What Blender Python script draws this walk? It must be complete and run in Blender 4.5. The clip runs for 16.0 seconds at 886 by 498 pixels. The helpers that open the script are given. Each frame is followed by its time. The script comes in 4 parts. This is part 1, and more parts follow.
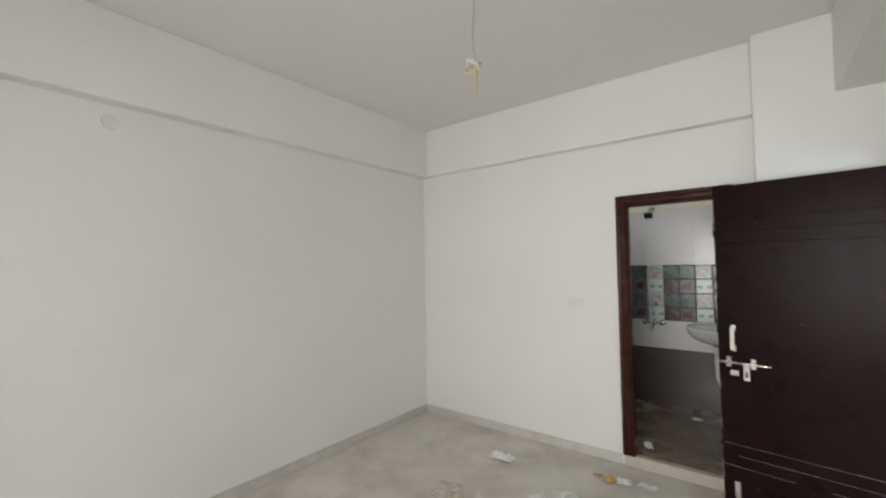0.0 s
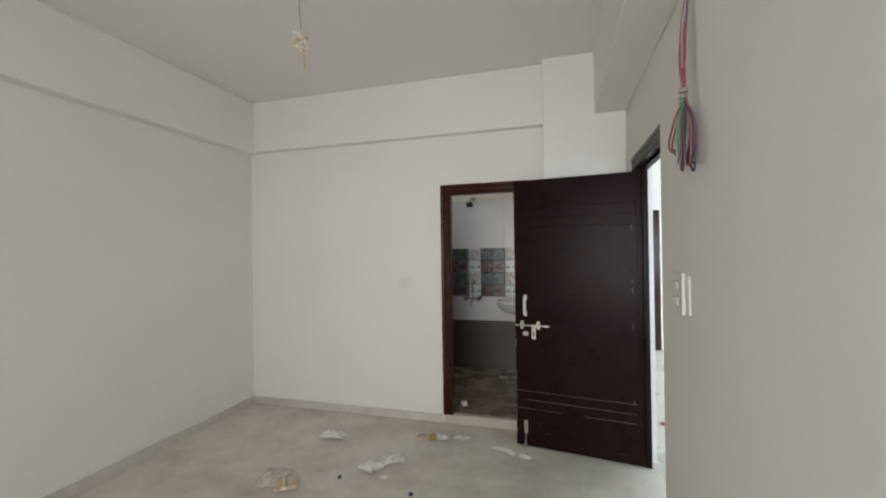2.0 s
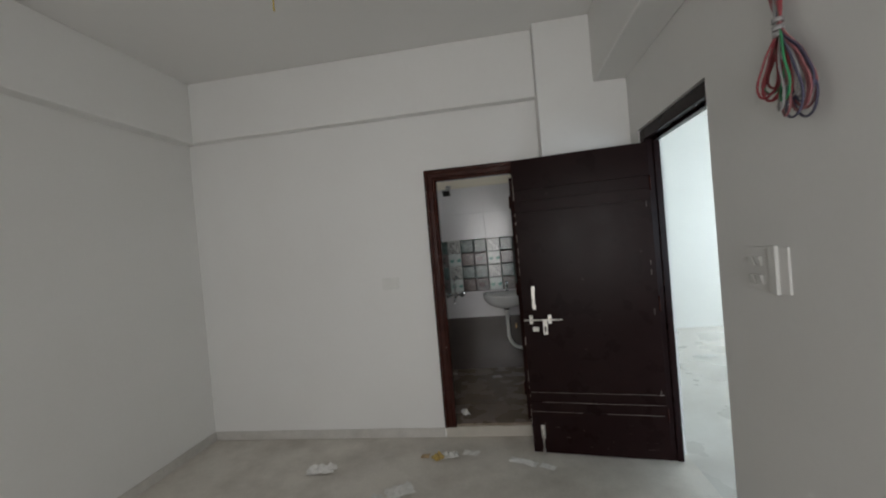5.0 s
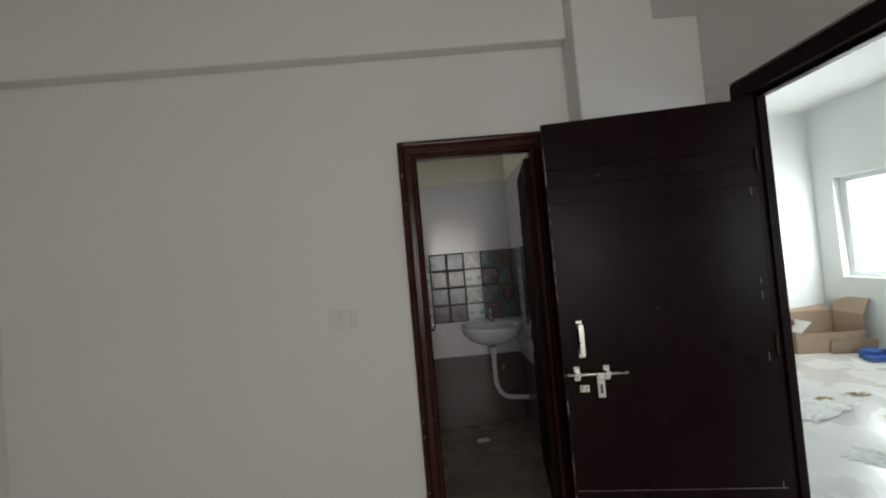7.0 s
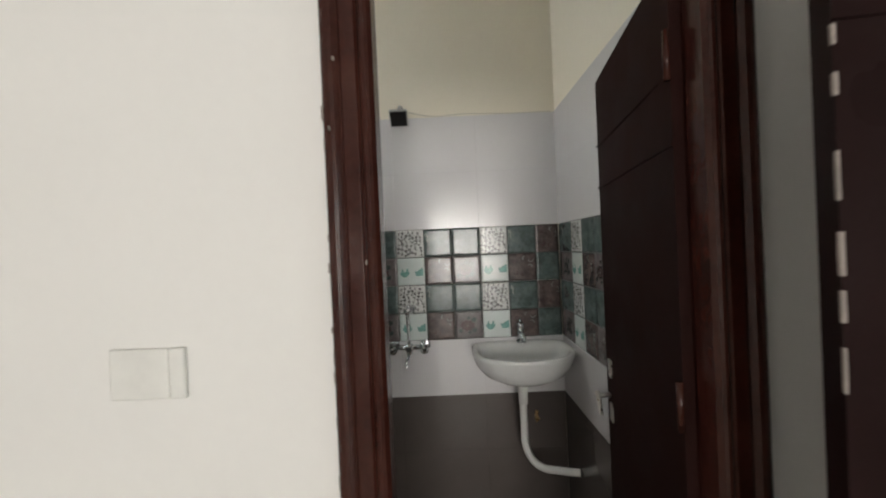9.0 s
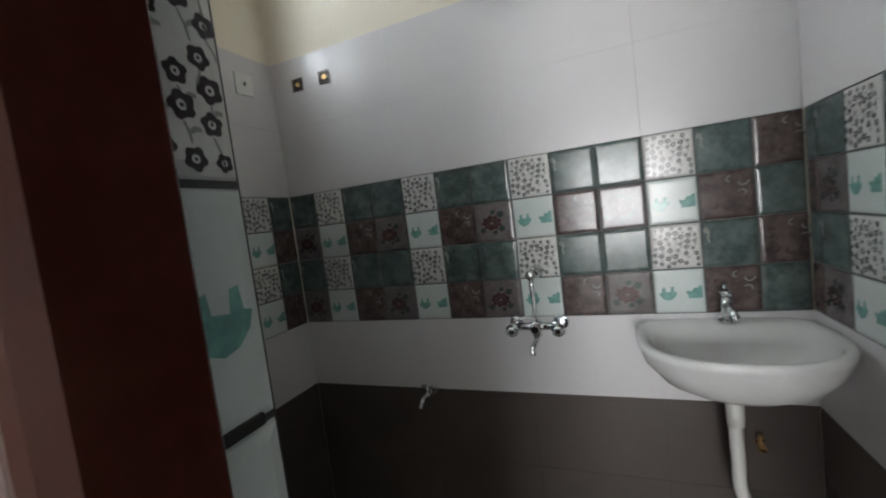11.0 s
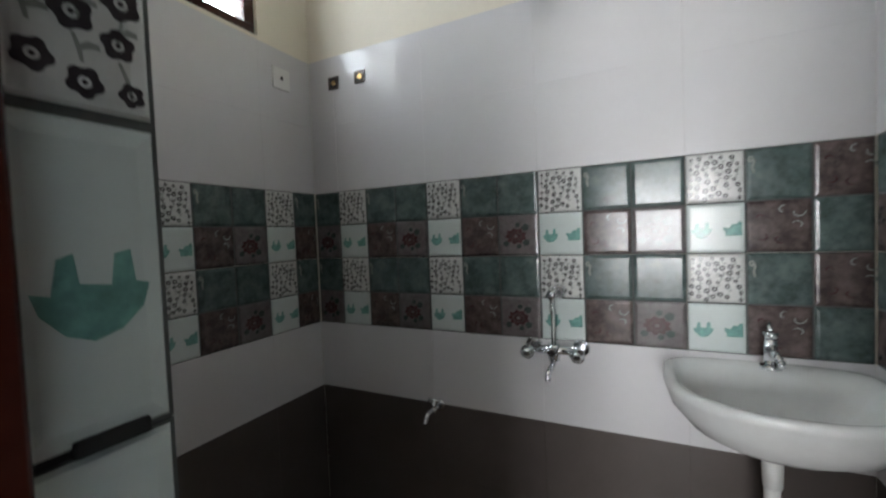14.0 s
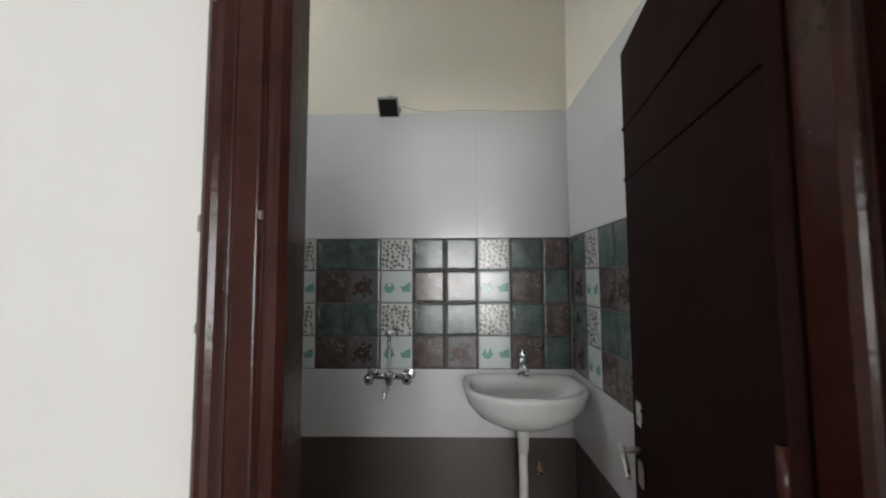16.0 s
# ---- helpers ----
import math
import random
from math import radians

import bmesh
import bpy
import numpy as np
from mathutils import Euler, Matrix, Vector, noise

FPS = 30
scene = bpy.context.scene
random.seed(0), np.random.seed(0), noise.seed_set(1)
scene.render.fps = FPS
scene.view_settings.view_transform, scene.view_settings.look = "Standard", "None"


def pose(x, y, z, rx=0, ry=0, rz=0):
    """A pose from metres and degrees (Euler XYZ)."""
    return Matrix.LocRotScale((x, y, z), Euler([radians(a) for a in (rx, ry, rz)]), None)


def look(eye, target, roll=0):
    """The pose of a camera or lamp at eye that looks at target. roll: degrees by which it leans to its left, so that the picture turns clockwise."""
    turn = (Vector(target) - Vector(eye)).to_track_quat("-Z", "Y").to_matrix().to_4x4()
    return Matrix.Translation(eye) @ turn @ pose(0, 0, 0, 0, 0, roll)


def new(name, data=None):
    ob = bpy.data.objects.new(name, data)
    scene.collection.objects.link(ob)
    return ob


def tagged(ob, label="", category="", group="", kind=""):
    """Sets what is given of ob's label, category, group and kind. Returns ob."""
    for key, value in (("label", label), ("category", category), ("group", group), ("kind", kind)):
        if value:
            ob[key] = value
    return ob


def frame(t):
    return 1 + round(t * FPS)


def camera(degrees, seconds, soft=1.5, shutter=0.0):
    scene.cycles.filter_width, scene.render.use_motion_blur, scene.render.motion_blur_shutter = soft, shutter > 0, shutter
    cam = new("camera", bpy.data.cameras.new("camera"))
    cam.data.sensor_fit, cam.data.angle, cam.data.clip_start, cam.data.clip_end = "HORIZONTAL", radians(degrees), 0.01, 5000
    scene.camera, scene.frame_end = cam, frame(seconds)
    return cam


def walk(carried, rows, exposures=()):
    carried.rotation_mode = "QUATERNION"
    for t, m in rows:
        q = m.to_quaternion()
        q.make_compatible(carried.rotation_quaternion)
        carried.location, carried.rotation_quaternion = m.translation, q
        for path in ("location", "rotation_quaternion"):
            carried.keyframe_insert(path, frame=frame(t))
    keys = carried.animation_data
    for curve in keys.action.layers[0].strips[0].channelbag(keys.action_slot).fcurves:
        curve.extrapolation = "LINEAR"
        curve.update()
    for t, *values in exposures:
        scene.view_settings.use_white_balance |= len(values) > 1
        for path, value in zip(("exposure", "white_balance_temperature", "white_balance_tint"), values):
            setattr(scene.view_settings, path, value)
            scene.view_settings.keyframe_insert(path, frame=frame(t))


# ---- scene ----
cam = camera(95.0, 16.0, 2.0, 0.3)

PATH = [
    (0, (3.016, -3.548, 1.537), (1.791, -1.969, 1.616), -0.9),
    (0.5, (3.121, -3.562, 1.487), (2.061, -1.868, 1.555), 0.3),
    (1, (3.129, -3.571, 1.485), (2.289, -1.757, 1.544), -0.4),
    (1.5, (3.13, -3.59, 1.484), (2.435, -1.715, 1.528), -0.5),
    (2, (3.132, -3.596, 1.485), (2.584, -1.673, 1.491), -0.9),
    (2.5, (3.131, -3.622, 1.49), (2.61, -1.693, 1.42), -1.6),
    (3, (3.113, -3.614, 1.459), (2.604, -1.685, 1.307), -1.5),
    (3.5, (3.134, -3.641, 1.481), (2.598, -1.719, 1.342), -1.7),
    (6, (2.4, -2.765, 1.47), (2.27, -0.77, 1.507), -5.9),
    (6.5, (2.365, -2.483, 1.461), (2.266, -0.486, 1.514), -4.7),
    (7, (2.237, -2.134, 1.443), (2.285, -0.135, 1.501), -5.1),
    (7.5, (2.19, -1.81, 1.424), (2.364, 0.182, 1.387), -5.6),
    (8, (2.216, -1.438, 1.441), (2.324, 0.559, 1.429), -3.8),
    (10.5, (2.396, -0.176, 1.322), (1.951, 1.774, 1.282), -5.9),
    (11, (2.366, -0.096, 1.313), (1.606, 1.748, 1.164), -7.2),
    (11.5, (2.387, 0.003, 1.278), (1.398, 1.733, 1.100), -7.6),
    (12, (2.359, 0.036, 1.249), (1.334, 1.724, 0.933), -7.2),
    (12.5, (2.378, 0.069, 1.219), (1.268, 1.677, 0.792), -5.5),
    (13, (2.384, 0.064, 1.213), (1.252, 1.646, 0.750), -5.6),
    (13.5, (2.415, 0.032, 1.196), (1.328, 1.690, 0.929), -1.9),
    (14, (2.376, -0.025, 1.290), (1.486, 1.764, 1.217), -2.3),
    (14.5, (2.396, -0.105, 1.301), (1.718, 1.759, 1.559), -1.1),
    (15, (2.367, -0.209, 1.373), (1.944, 1.727, 1.643), -1.4),
    (15.5, (2.363, -0.302, 1.367), (2.209, 1.682, 1.565), 0.2),
    (16, (2.370, -0.462, 1.311), (2.328, 1.533, 1.457), -0.2),
]
walk(cam, [(t, look(eye, target, roll)) for t, eye, target, roll in PATH],
     [(0, -0.3, 6500, 10), (0.5, -0.65, 6500, 10), (1.5, -0.6, 6600, 10), (3.5, -0.4, 6600, 10), (5.5, -1.55, 6300, 10), (6.0, -1.75, 6300, 10), (6.5, -1.65, 6350, 10), (7.0, -1.4, 6600, 10), (7.5, -1.35, 6800, 10), (8.0, -0.5, 6900, 10), (8.2, -0.35, 6900, 10),
      (10.5, 0.35, 6150, 10), (11.5, 0.42, 6250, 10), (12, 0.5, 6250, 10), (13.5, 0.65, 6100, 10), (14.5, 0.33, 6200, 10), (15, 0.25, 6250, 10), (15.5, 0.15, 6250, 10), (16, 0.05, 6300, 10)])

# ---- world and light ----
world = bpy.data.worlds.new("sky")
scene.world = world
world.use_nodes = True
wn = world.node_tree
sky = wn.nodes.new("ShaderNodeTexSky")
sky.sky_type, sky.sun_disc = "NISHITA", False
sky.sun_elevation, sky.sun_rotation = radians(48), radians(120)
wn.links.new(sky.outputs[0], wn.nodes["Background"].inputs[0])
wn.nodes["Background"].inputs[1].default_value = 0.1


def area(name, eye, target, w, h, watts, color, spread=180):
    d = bpy.data.lights.new(name, "AREA")
    d.shape, d.size, d.size_y, d.energy, d.color, d.spread = "RECTANGLE", w, h, watts, color, radians(spread)
    ob = new(name, d)
    ob.matrix_world = look(eye, target)
    return ob


ROOM_W, HALL_W, BATH_W = 66, 115, 4.2
area("daylight_room", (2.68, -5.86, 1.3), (2.3, 0, 1.3), 1.7, 1.8, ROOM_W, (0.99, 0.965, 0.935), 115)
area("daylight_hall", (7.56, 2.35, 1.42), (4.5, 2.35, 1.2), 1.25, 1.2, HALL_W, (0.86, 0.96, 1.0))
area("daylight_hall_south", (5.25, -3.66, 1.3), (5.25, 0, 1.25), 2.4, 1.15, 120, (0.74, 0.88, 1.0))
area("daylight_bath", (0.888, 0.828, 2.42), (2.6, 0.828, 2.1), 0.54, 0.48, BATH_W, (0.97, 0.97, 1.0))

# ---- materials ----


def mat(name, color, rough=0.6, metal=0.0, vary=0.08, scale=3.0, fine=60.0, bump=0.0, stain=None, stain_amt=0.0, stain_scale=1.2, rough_var=0.1, coat=0.0, spec=0.5):
    m = bpy.data.materials.new(name)
    m.use_nodes = True
    nt = m.node_tree
    p = nt.nodes["Principled BSDF"]
    p.inputs["Metallic"].default_value = metal
    p.inputs["Coat Weight"].default_value = coat
    p.inputs["Specular IOR Level"].default_value = spec
    geo = nt.nodes.new("ShaderNodeNewGeometry")
    n1 = nt.nodes.new("ShaderNodeTexNoise")
    n1.inputs["Scale"].default_value, n1.inputs["Detail"].default_value = scale, 5
    n2 = nt.nodes.new("ShaderNodeTexNoise")
    n2.inputs["Scale"].default_value, n2.inputs["Detail"].default_value = fine, 4
    for n in (n1, n2):
        nt.links.new(geo.outputs["Position"], n.inputs["Vector"])
    mixn = nt.nodes.new("ShaderNodeMath")
    mixn.operation = "MULTIPLY_ADD"
    mixn.inputs[1].default_value = 0.35
    nt.links.new(n2.outputs[0], mixn.inputs[0])
    half = nt.nodes.new("ShaderNodeMath")
    half.operation = "MULTIPLY"
    half.inputs[1].default_value = 0.65
    nt.links.new(n1.outputs[0], half.inputs[0])
    nt.links.new(half.outputs[0], mixn.inputs[2])
    ramp = nt.nodes.new("ShaderNodeValToRGB")
    ramp.color_ramp.elements[0].position, ramp.color_ramp.elements[1].position = 0.3, 0.7
    ramp.color_ramp.elements[0].color = (*[c * (1 - vary) for c in color], 1)
    ramp.color_ramp.elements[1].color = (*[min(1, c * (1 + vary)) for c in color], 1)
    nt.links.new(mixn.outputs[0], ramp.inputs[0])
    col = ramp.outputs[0]
    if stain:
        n3 = nt.nodes.new("ShaderNodeTexNoise")
        n3.inputs["Scale"].default_value, n3.inputs["Detail"].default_value = stain_scale, 7
        n3.inputs["Roughness"].default_value = 0.65
        nt.links.new(geo.outputs["Position"], n3.inputs["Vector"])
        r3 = nt.nodes.new("ShaderNodeValToRGB")
        r3.color_ramp.elements[0].position, r3.color_ramp.elements[1].position = 0.42, 0.74
        r3.color_ramp.elements[1].color = (stain_amt, stain_amt, stain_amt, 1)
        nt.links.new(n3.outputs[0], r3.inputs[0])
        mx = nt.nodes.new("ShaderNodeMix")
        mx.data_type = "RGBA"
        nt.links.new(r3.outputs[0], mx.inputs["Factor"])
        nt.links.new(col, mx.inputs[6])
        mx.inputs[7].default_value = (*stain, 1)
        col = mx.outputs[2]
    nt.links.new(col, p.inputs["Base Color"])
    rr = nt.nodes.new("ShaderNodeMapRange")
    rr.inputs["From Min"].default_value, rr.inputs["From Max"].default_value = 0.3, 0.7
    rr.inputs["To Min"].default_value, rr.inputs["To Max"].default_value = max(0.02, rough - rough_var), min(1, rough + rough_var)
    nt.links.new(n1.outputs[0], rr.inputs["Value"])
    nt.links.new(rr.outputs[0], p.inputs["Roughness"])
    if bump:
        b = nt.nodes.new("ShaderNodeBump")
        b.inputs["Strength"].default_value, b.inputs["Distance"].default_value = 0.5, bump
        nt.links.new(mixn.outputs[0], b.inputs["Height"])
        nt.links.new(b.outputs[0], p.inputs["Normal"])
    return m


def glow(name, color, strength):
    m = bpy.data.materials.new(name)
    m.use_nodes = True
    p = m.node_tree.nodes["Principled BSDF"]
    p.inputs["Base Color"].default_value = (*color, 1)
    p.inputs["Emission Color"].default_value = (*color, 1)
    p.inputs["Emission Strength"].default_value = strength
    return m


def glass(name, rough=0.02, tint=(0.95, 1, 0.98)):
    m = bpy.data.materials.new(name)
    m.use_nodes = True
    p = m.node_tree.nodes["Principled BSDF"]
    p.inputs["Base Color"].default_value = (*tint, 1)
    p.inputs["Transmission Weight"].default_value = 1
    p.inputs["Roughness"].default_value = rough
    p.inputs["IOR"].default_value = 1.45
    return m


M_WALL = mat("white_wall_paint", (0.78, 0.775, 0.755), 0.75, vary=0.02, scale=1.3, fine=40, bump=0.0015, stain=(0.66, 0.63, 0.58), stain_amt=0.18, stain_scale=0.9)
M_CEIL = mat("white_ceiling_paint", (0.76, 0.75, 0.73), 0.85, vary=0.02, scale=1.0, fine=40, bump=0.001)
M_HALL = mat("hall_wall_paint", (0.80, 0.80, 0.77), 0.7, vary=0.02, scale=1.3, fine=40, bump=0.001)
M_CREAM = mat("cream_plaster", (0.76, 0.71, 0.60), 0.8, vary=0.03, scale=2.0, fine=60, bump=0.0015)
M_FLOOR = mat("dusty_floor_tile", (0.68, 0.645, 0.585), 0.5, vary=0.09, scale=2.2, fine=55, bump=0.0006, stain=(0.36, 0.325, 0.28), stain_amt=0.75, stain_scale=1.9, rough_var=0.15)
M_HALLFLOOR = mat("dusty_marble_tile", (0.62, 0.60, 0.56), 0.32, vary=0.06, scale=2.0, fine=40, bump=0.0005, stain=(0.46, 0.42, 0.37), stain_amt=0.5, stain_scale=1.6, rough_var=0.2)
M_SKIRT = mat("grey_skirting_stone", (0.54, 0.52, 0.485), 0.5, vary=0.15, scale=9, fine=120, bump=0.0004, stain=(0.6, 0.58, 0.54), stain_amt=0.8, stain_scale=7)
M_THRESH = mat("cement_step", (0.50, 0.47, 0.41), 0.8, vary=0.1, scale=10, fine=120, bump=0.002)
M_WOOD = mat("dark_brown_laminate", (0.0125, 0.0052, 0.0050), 0.29, vary=0.2, scale=8, fine=140, bump=0.00006, stain=(0.028, 0.019, 0.018), stain_amt=0.2, stain_scale=3.0, spec=0.065, rough_var=0.03)
M_WOOD_MATT = mat("matt_brown_laminate", (0.021, 0.0082, 0.0072), 0.6, vary=0.25, scale=5, fine=120, bump=0.00008, stain=(0.034, 0.020, 0.018), stain_amt=0.3, stain_scale=4.0, spec=0.03, rough_var=0.06)
M_FRAME = mat("red_brown_varnish", (0.036, 0.0095, 0.0065), 0.2, vary=0.3, scale=9, fine=70, bump=0.004, stain=(0.06, 0.024, 0.017), stain_amt=0.35, stain_scale=9, spec=0.3, rough_var=0.06)
M_WORN = mat("chipped_pale_edge", (0.24, 0.205, 0.185), 0.8, vary=0.3, scale=30, fine=200)
M_SCUFF = mat("faint_dust_scuff", (0.055, 0.042, 0.038), 0.7, vary=0.4, scale=40, fine=200)
M_STEEL = mat("satin_steel", (0.62, 0.60, 0.56), 0.32, metal=1.0, vary=0.08, scale=30, fine=200)
M_CHROME = mat("chrome", (0.75, 0.77, 0.79), 0.09, metal=1.0, vary=0.05, scale=20, fine=100, rough_var=0.04)
M_BLACK = mat("black_hole", (0.012, 0.011, 0.011), 0.6, vary=0.2)
M_WTILE = mat("white_glazed_tile", (0.66, 0.65, 0.66), 0.17, vary=0.02, scale=4, fine=60, stain=(0.55, 0.53, 0.52), stain_amt=0.3, stain_scale=2, rough_var=0.05)
M_DTILE = mat("dark_brown_tile", (0.098, 0.083, 0.076), 0.2, vary=0.06, scale=6, fine=90, stain=(0.120, 0.104, 0.095), stain_amt=0.35, stain_scale=3, rough_var=0.02)
M_BFLOOR = mat("brown_bath_floor", (0.24, 0.19, 0.145), 0.27, vary=0.15, scale=5, fine=70, stain=(0.29, 0.235, 0.18), stain_amt=0.22, stain_scale=3, bump=0.0006, rough_var=0.04)
M_GROUT = mat("grey_grout", (0.30, 0.30, 0.29), 0.85, vary=0.12, scale=20)
M_JOINT = mat("dark_tile_joint", (0.075, 0.082, 0.078), 0.6, vary=0.2, scale=30)
M_FLOWER = mat("cream_white_glaze", (0.60, 0.605, 0.585), 0.2, vary=0.1, scale=40, fine=150, rough_var=0.04)
M_INK = mat("grey_flower_print", (0.055, 0.048, 0.052), 0.16, vary=0.4, scale=80, fine=200)
M_STEM = mat("pale_stem_print", (0.27, 0.285, 0.265), 0.16, vary=0.25, scale=60, fine=200)
M_MAUVE = mat("grey_mauve_glaze", (0.135, 0.115, 0.115), 0.2, vary=0.35, scale=22, fine=80, stain=(0.20, 0.20, 0.195), stain_amt=0.6, stain_scale=26, rough_var=0.04)
M_LEAF = mat("dark_leaf_print", (0.045, 0.06, 0.055), 0.14, vary=0.4, scale=50, fine=160)
M_FIGW = mat("pale_mint_glaze", (0.58, 0.64, 0.62), 0.2, vary=0.04, scale=15, fine=80, rough_var=0.04)
M_TEAL = mat("teal_print", (0.17, 0.34, 0.305), 0.16, vary=0.35, scale=60, fine=200)
M_GREEN = mat("green_marbled_glaze", (0.068, 0.098, 0.092), 0.2, vary=0.5, scale=16, fine=70, stain=(0.17, 0.215, 0.205), stain_amt=0.75, stain_scale=20, rough_var=0.04)
M_MAROON = mat("maroon_marbled_glaze", (0.070, 0.050, 0.047), 0.2, vary=0.5, scale=18, fine=80, stain=(0.20, 0.155, 0.145), stain_amt=0.75, stain_scale=24, rough_var=0.04)
M_ROSE = mat("rosette_print", (0.068, 0.028, 0.029), 0.15, vary=0.6, scale=70, fine=160)
M_CERAMIC = mat("white_ceramic", (0.74, 0.75, 0.74), 0.1, vary=0.03, scale=6, fine=60, stain=(0.55, 0.53, 0.5), stain_amt=0.3, stain_scale=9, rough_var=0.05)
M_PVC = mat("white_plastic", (0.72, 0.72, 0.69), 0.4, vary=0.05, scale=12)
M_PVC_GREY = mat("grey_plastic", (0.38, 0.39, 0.38), 0.4, vary=0.05, scale=12)
M_BRASS = mat("brass", (0.55, 0.36, 0.16), 0.3, metal=1.0, vary=0.15, scale=40)
M_PAPER = mat("crumpled_white_paper", (0.72, 0.71, 0.68), 0.85, vary=0.08, scale=30, fine=150, bump=0.002)
M_YELLOW = mat("yellow_wrapper", (0.46, 0.32, 0.09), 0.45, vary=0.25, scale=40)
M_TAN = mat("tan_wrapper", (0.40, 0.29, 0.16), 0.6, vary=0.3, scale=40)
M_GOLD = mat("gold_foil", (0.50, 0.42, 0.30), 0.38, metal=0.25, vary=0.35, scale=50)
M_FILM = mat("clear_plastic_bag", (0.55, 0.52, 0.46), 0.2, vary=0.1, scale=30)
M_CARD = mat("corrugated_cardboard", (0.37, 0.27, 0.185), 0.85, vary=0.1, scale=8, fine=120, bump=0.0006)
M_CARDW = mat("white_faced_board", (0.68, 0.66, 0.62), 0.7, vary=0.06, scale=8)
M_BLUE = mat("blue_print_board", (0.03, 0.09, 0.33), 0.45, vary=0.15, scale=10)
M_RED = mat("red_print_board", (0.40, 0.03, 0.04), 0.45, vary=0.15, scale=10)
M_NAVY = mat("navy_cap", (0.015, 0.03, 0.09), 0.4, vary=0.1)
WIRES = [mat(n, c, 0.45, vary=0.12, scale=30) for n, c in (("red_wire", (0.30, 0.045, 0.055)), ("green_wire", (0.05, 0.30, 0.13)), ("grey_wire", (0.35, 0.34, 0.34)), ("yellow_wire", (0.55, 0.40, 0.07)), ("blue_wire", (0.075, 0.07, 0.12)), ("pink_wire", (0.30, 0.11, 0.12)))]
M_WHITEWIN = mat("white_window_frame", (0.78, 0.80, 0.80), 0.35, vary=0.03, scale=8)
M_SKYCARD = glow("bright_sky", (0.93, 0.97, 1.0), 6.0)
M_GLASS = glass("window_glass")

# ---- mesh helpers ----


def mesh_ob(name, bm, mats, parent=None, smooth=False, bevel=0.0, m=None):
    me = bpy.data.meshes.new(name)
    bmesh.ops.recalc_face_normals(bm, faces=bm.faces)
    bm.to_mesh(me)
    bm.free()
    for k in mats if isinstance(mats, (list, tuple)) else [mats]:
        me.materials.append(k)
    if smooth:
        for f in me.polygons:
            f.use_smooth = True
    ob = new(name, me)
    if bevel:
        b = ob.modifiers.new("bevel", "BEVEL")
        b.width, b.segments, b.limit_method, b.angle_limit = bevel, 2, "ANGLE", radians(40)
    if m is not None:
        ob.matrix_world = m
    if parent:
        ob.parent = parent
    return ob


def add_box(bm, a, b, mi=0, m=None):
    vs = [bm.verts.new((x, y, z)) for x in (a[0], b[0]) for y in (a[1], b[1]) for z in (a[2], b[2])]
    if m is not None:
        for v in vs:
            v.co = m @ v.co
    for q in ((0, 1, 3, 2), (4, 6, 7, 5), (0, 4, 5, 1), (2, 3, 7, 6), (0, 2, 6, 4), (1, 5, 7, 3)):
        bm.faces.new([vs[i] for i in q]).material_index = mi
    return vs


def box(name, a, b, mats, parent=None, bevel=0.0, m=None):
    bm = bmesh.new()
    add_box(bm, a, b)
    return mesh_ob(name, bm, mats, parent, bevel=bevel, m=m)


def add_cyl(bm, p, q, r, r2=None, n=14, mi=0):
    p, q = Vector(p), Vector(q)
    r2 = r if r2 is None else r2
    rot = (q - p).to_track_quat("Z", "Y")
    a = [bm.verts.new(p + rot @ Vector((r * math.cos(i * math.tau / n), r * math.sin(i * math.tau / n), 0))) for i in range(n)]
    b = [bm.verts.new(q + rot @ Vector((r2 * math.cos(i * math.tau / n), r2 * math.sin(i * math.tau / n), 0))) for i in range(n)]
    for i in range(n):
        f = bm.faces.new((a[i], a[(i + 1) % n], b[(i + 1) % n], b[i]))
        f.smooth, f.material_index = True, mi
    for ring in (a[::-1], b):
        bm.faces.new(ring).material_index = mi


def loft(bm, rings, mi=0, cap0=True, cap1=True, smooth=True):
    vv = [[bm.verts.new(c) for c in ring] for ring in rings]
    n = len(vv[0])
    for a, b in zip(vv, vv[1:]):
        for i in range(n):
            f = bm.faces.new((a[i], a[(i + 1) % n], b[(i + 1) % n], b[i]))
            f.smooth, f.material_index = smooth, mi
    if cap0:
        bm.faces.new(vv[0][::-1]).material_index = mi
    if cap1:
        bm.faces.new(vv[-1]).material_index = mi


def tube(name, pts, r, mats, parent=None, res=6):
    cu = bpy.data.curves.new(name, "CURVE")
    cu.dimensions, cu.bevel_depth, cu.bevel_resolution, cu.resolution_u = "3D", r, 3, res
    s = cu.splines.new("BEZIER")
    s.bezier_points.add(len(pts) - 1)
    for bp, c in zip(s.bezier_points, pts):
        bp.co = c
        bp.handle_left_type = bp.handle_right_type = "AUTO"
    cu.use_fill_caps = True
    cu.materials.append(mats)
    ob = new(name, cu)
    if parent:
        ob.parent = parent
    return ob


def empty(name, at, label, category, group="", rz=0.0):
    ob = new(name)
    ob.empty_display_size = 0.1
    ob.matrix_world = pose(*at, 0, 0, rz)
    return tagged(ob, label, category, group)


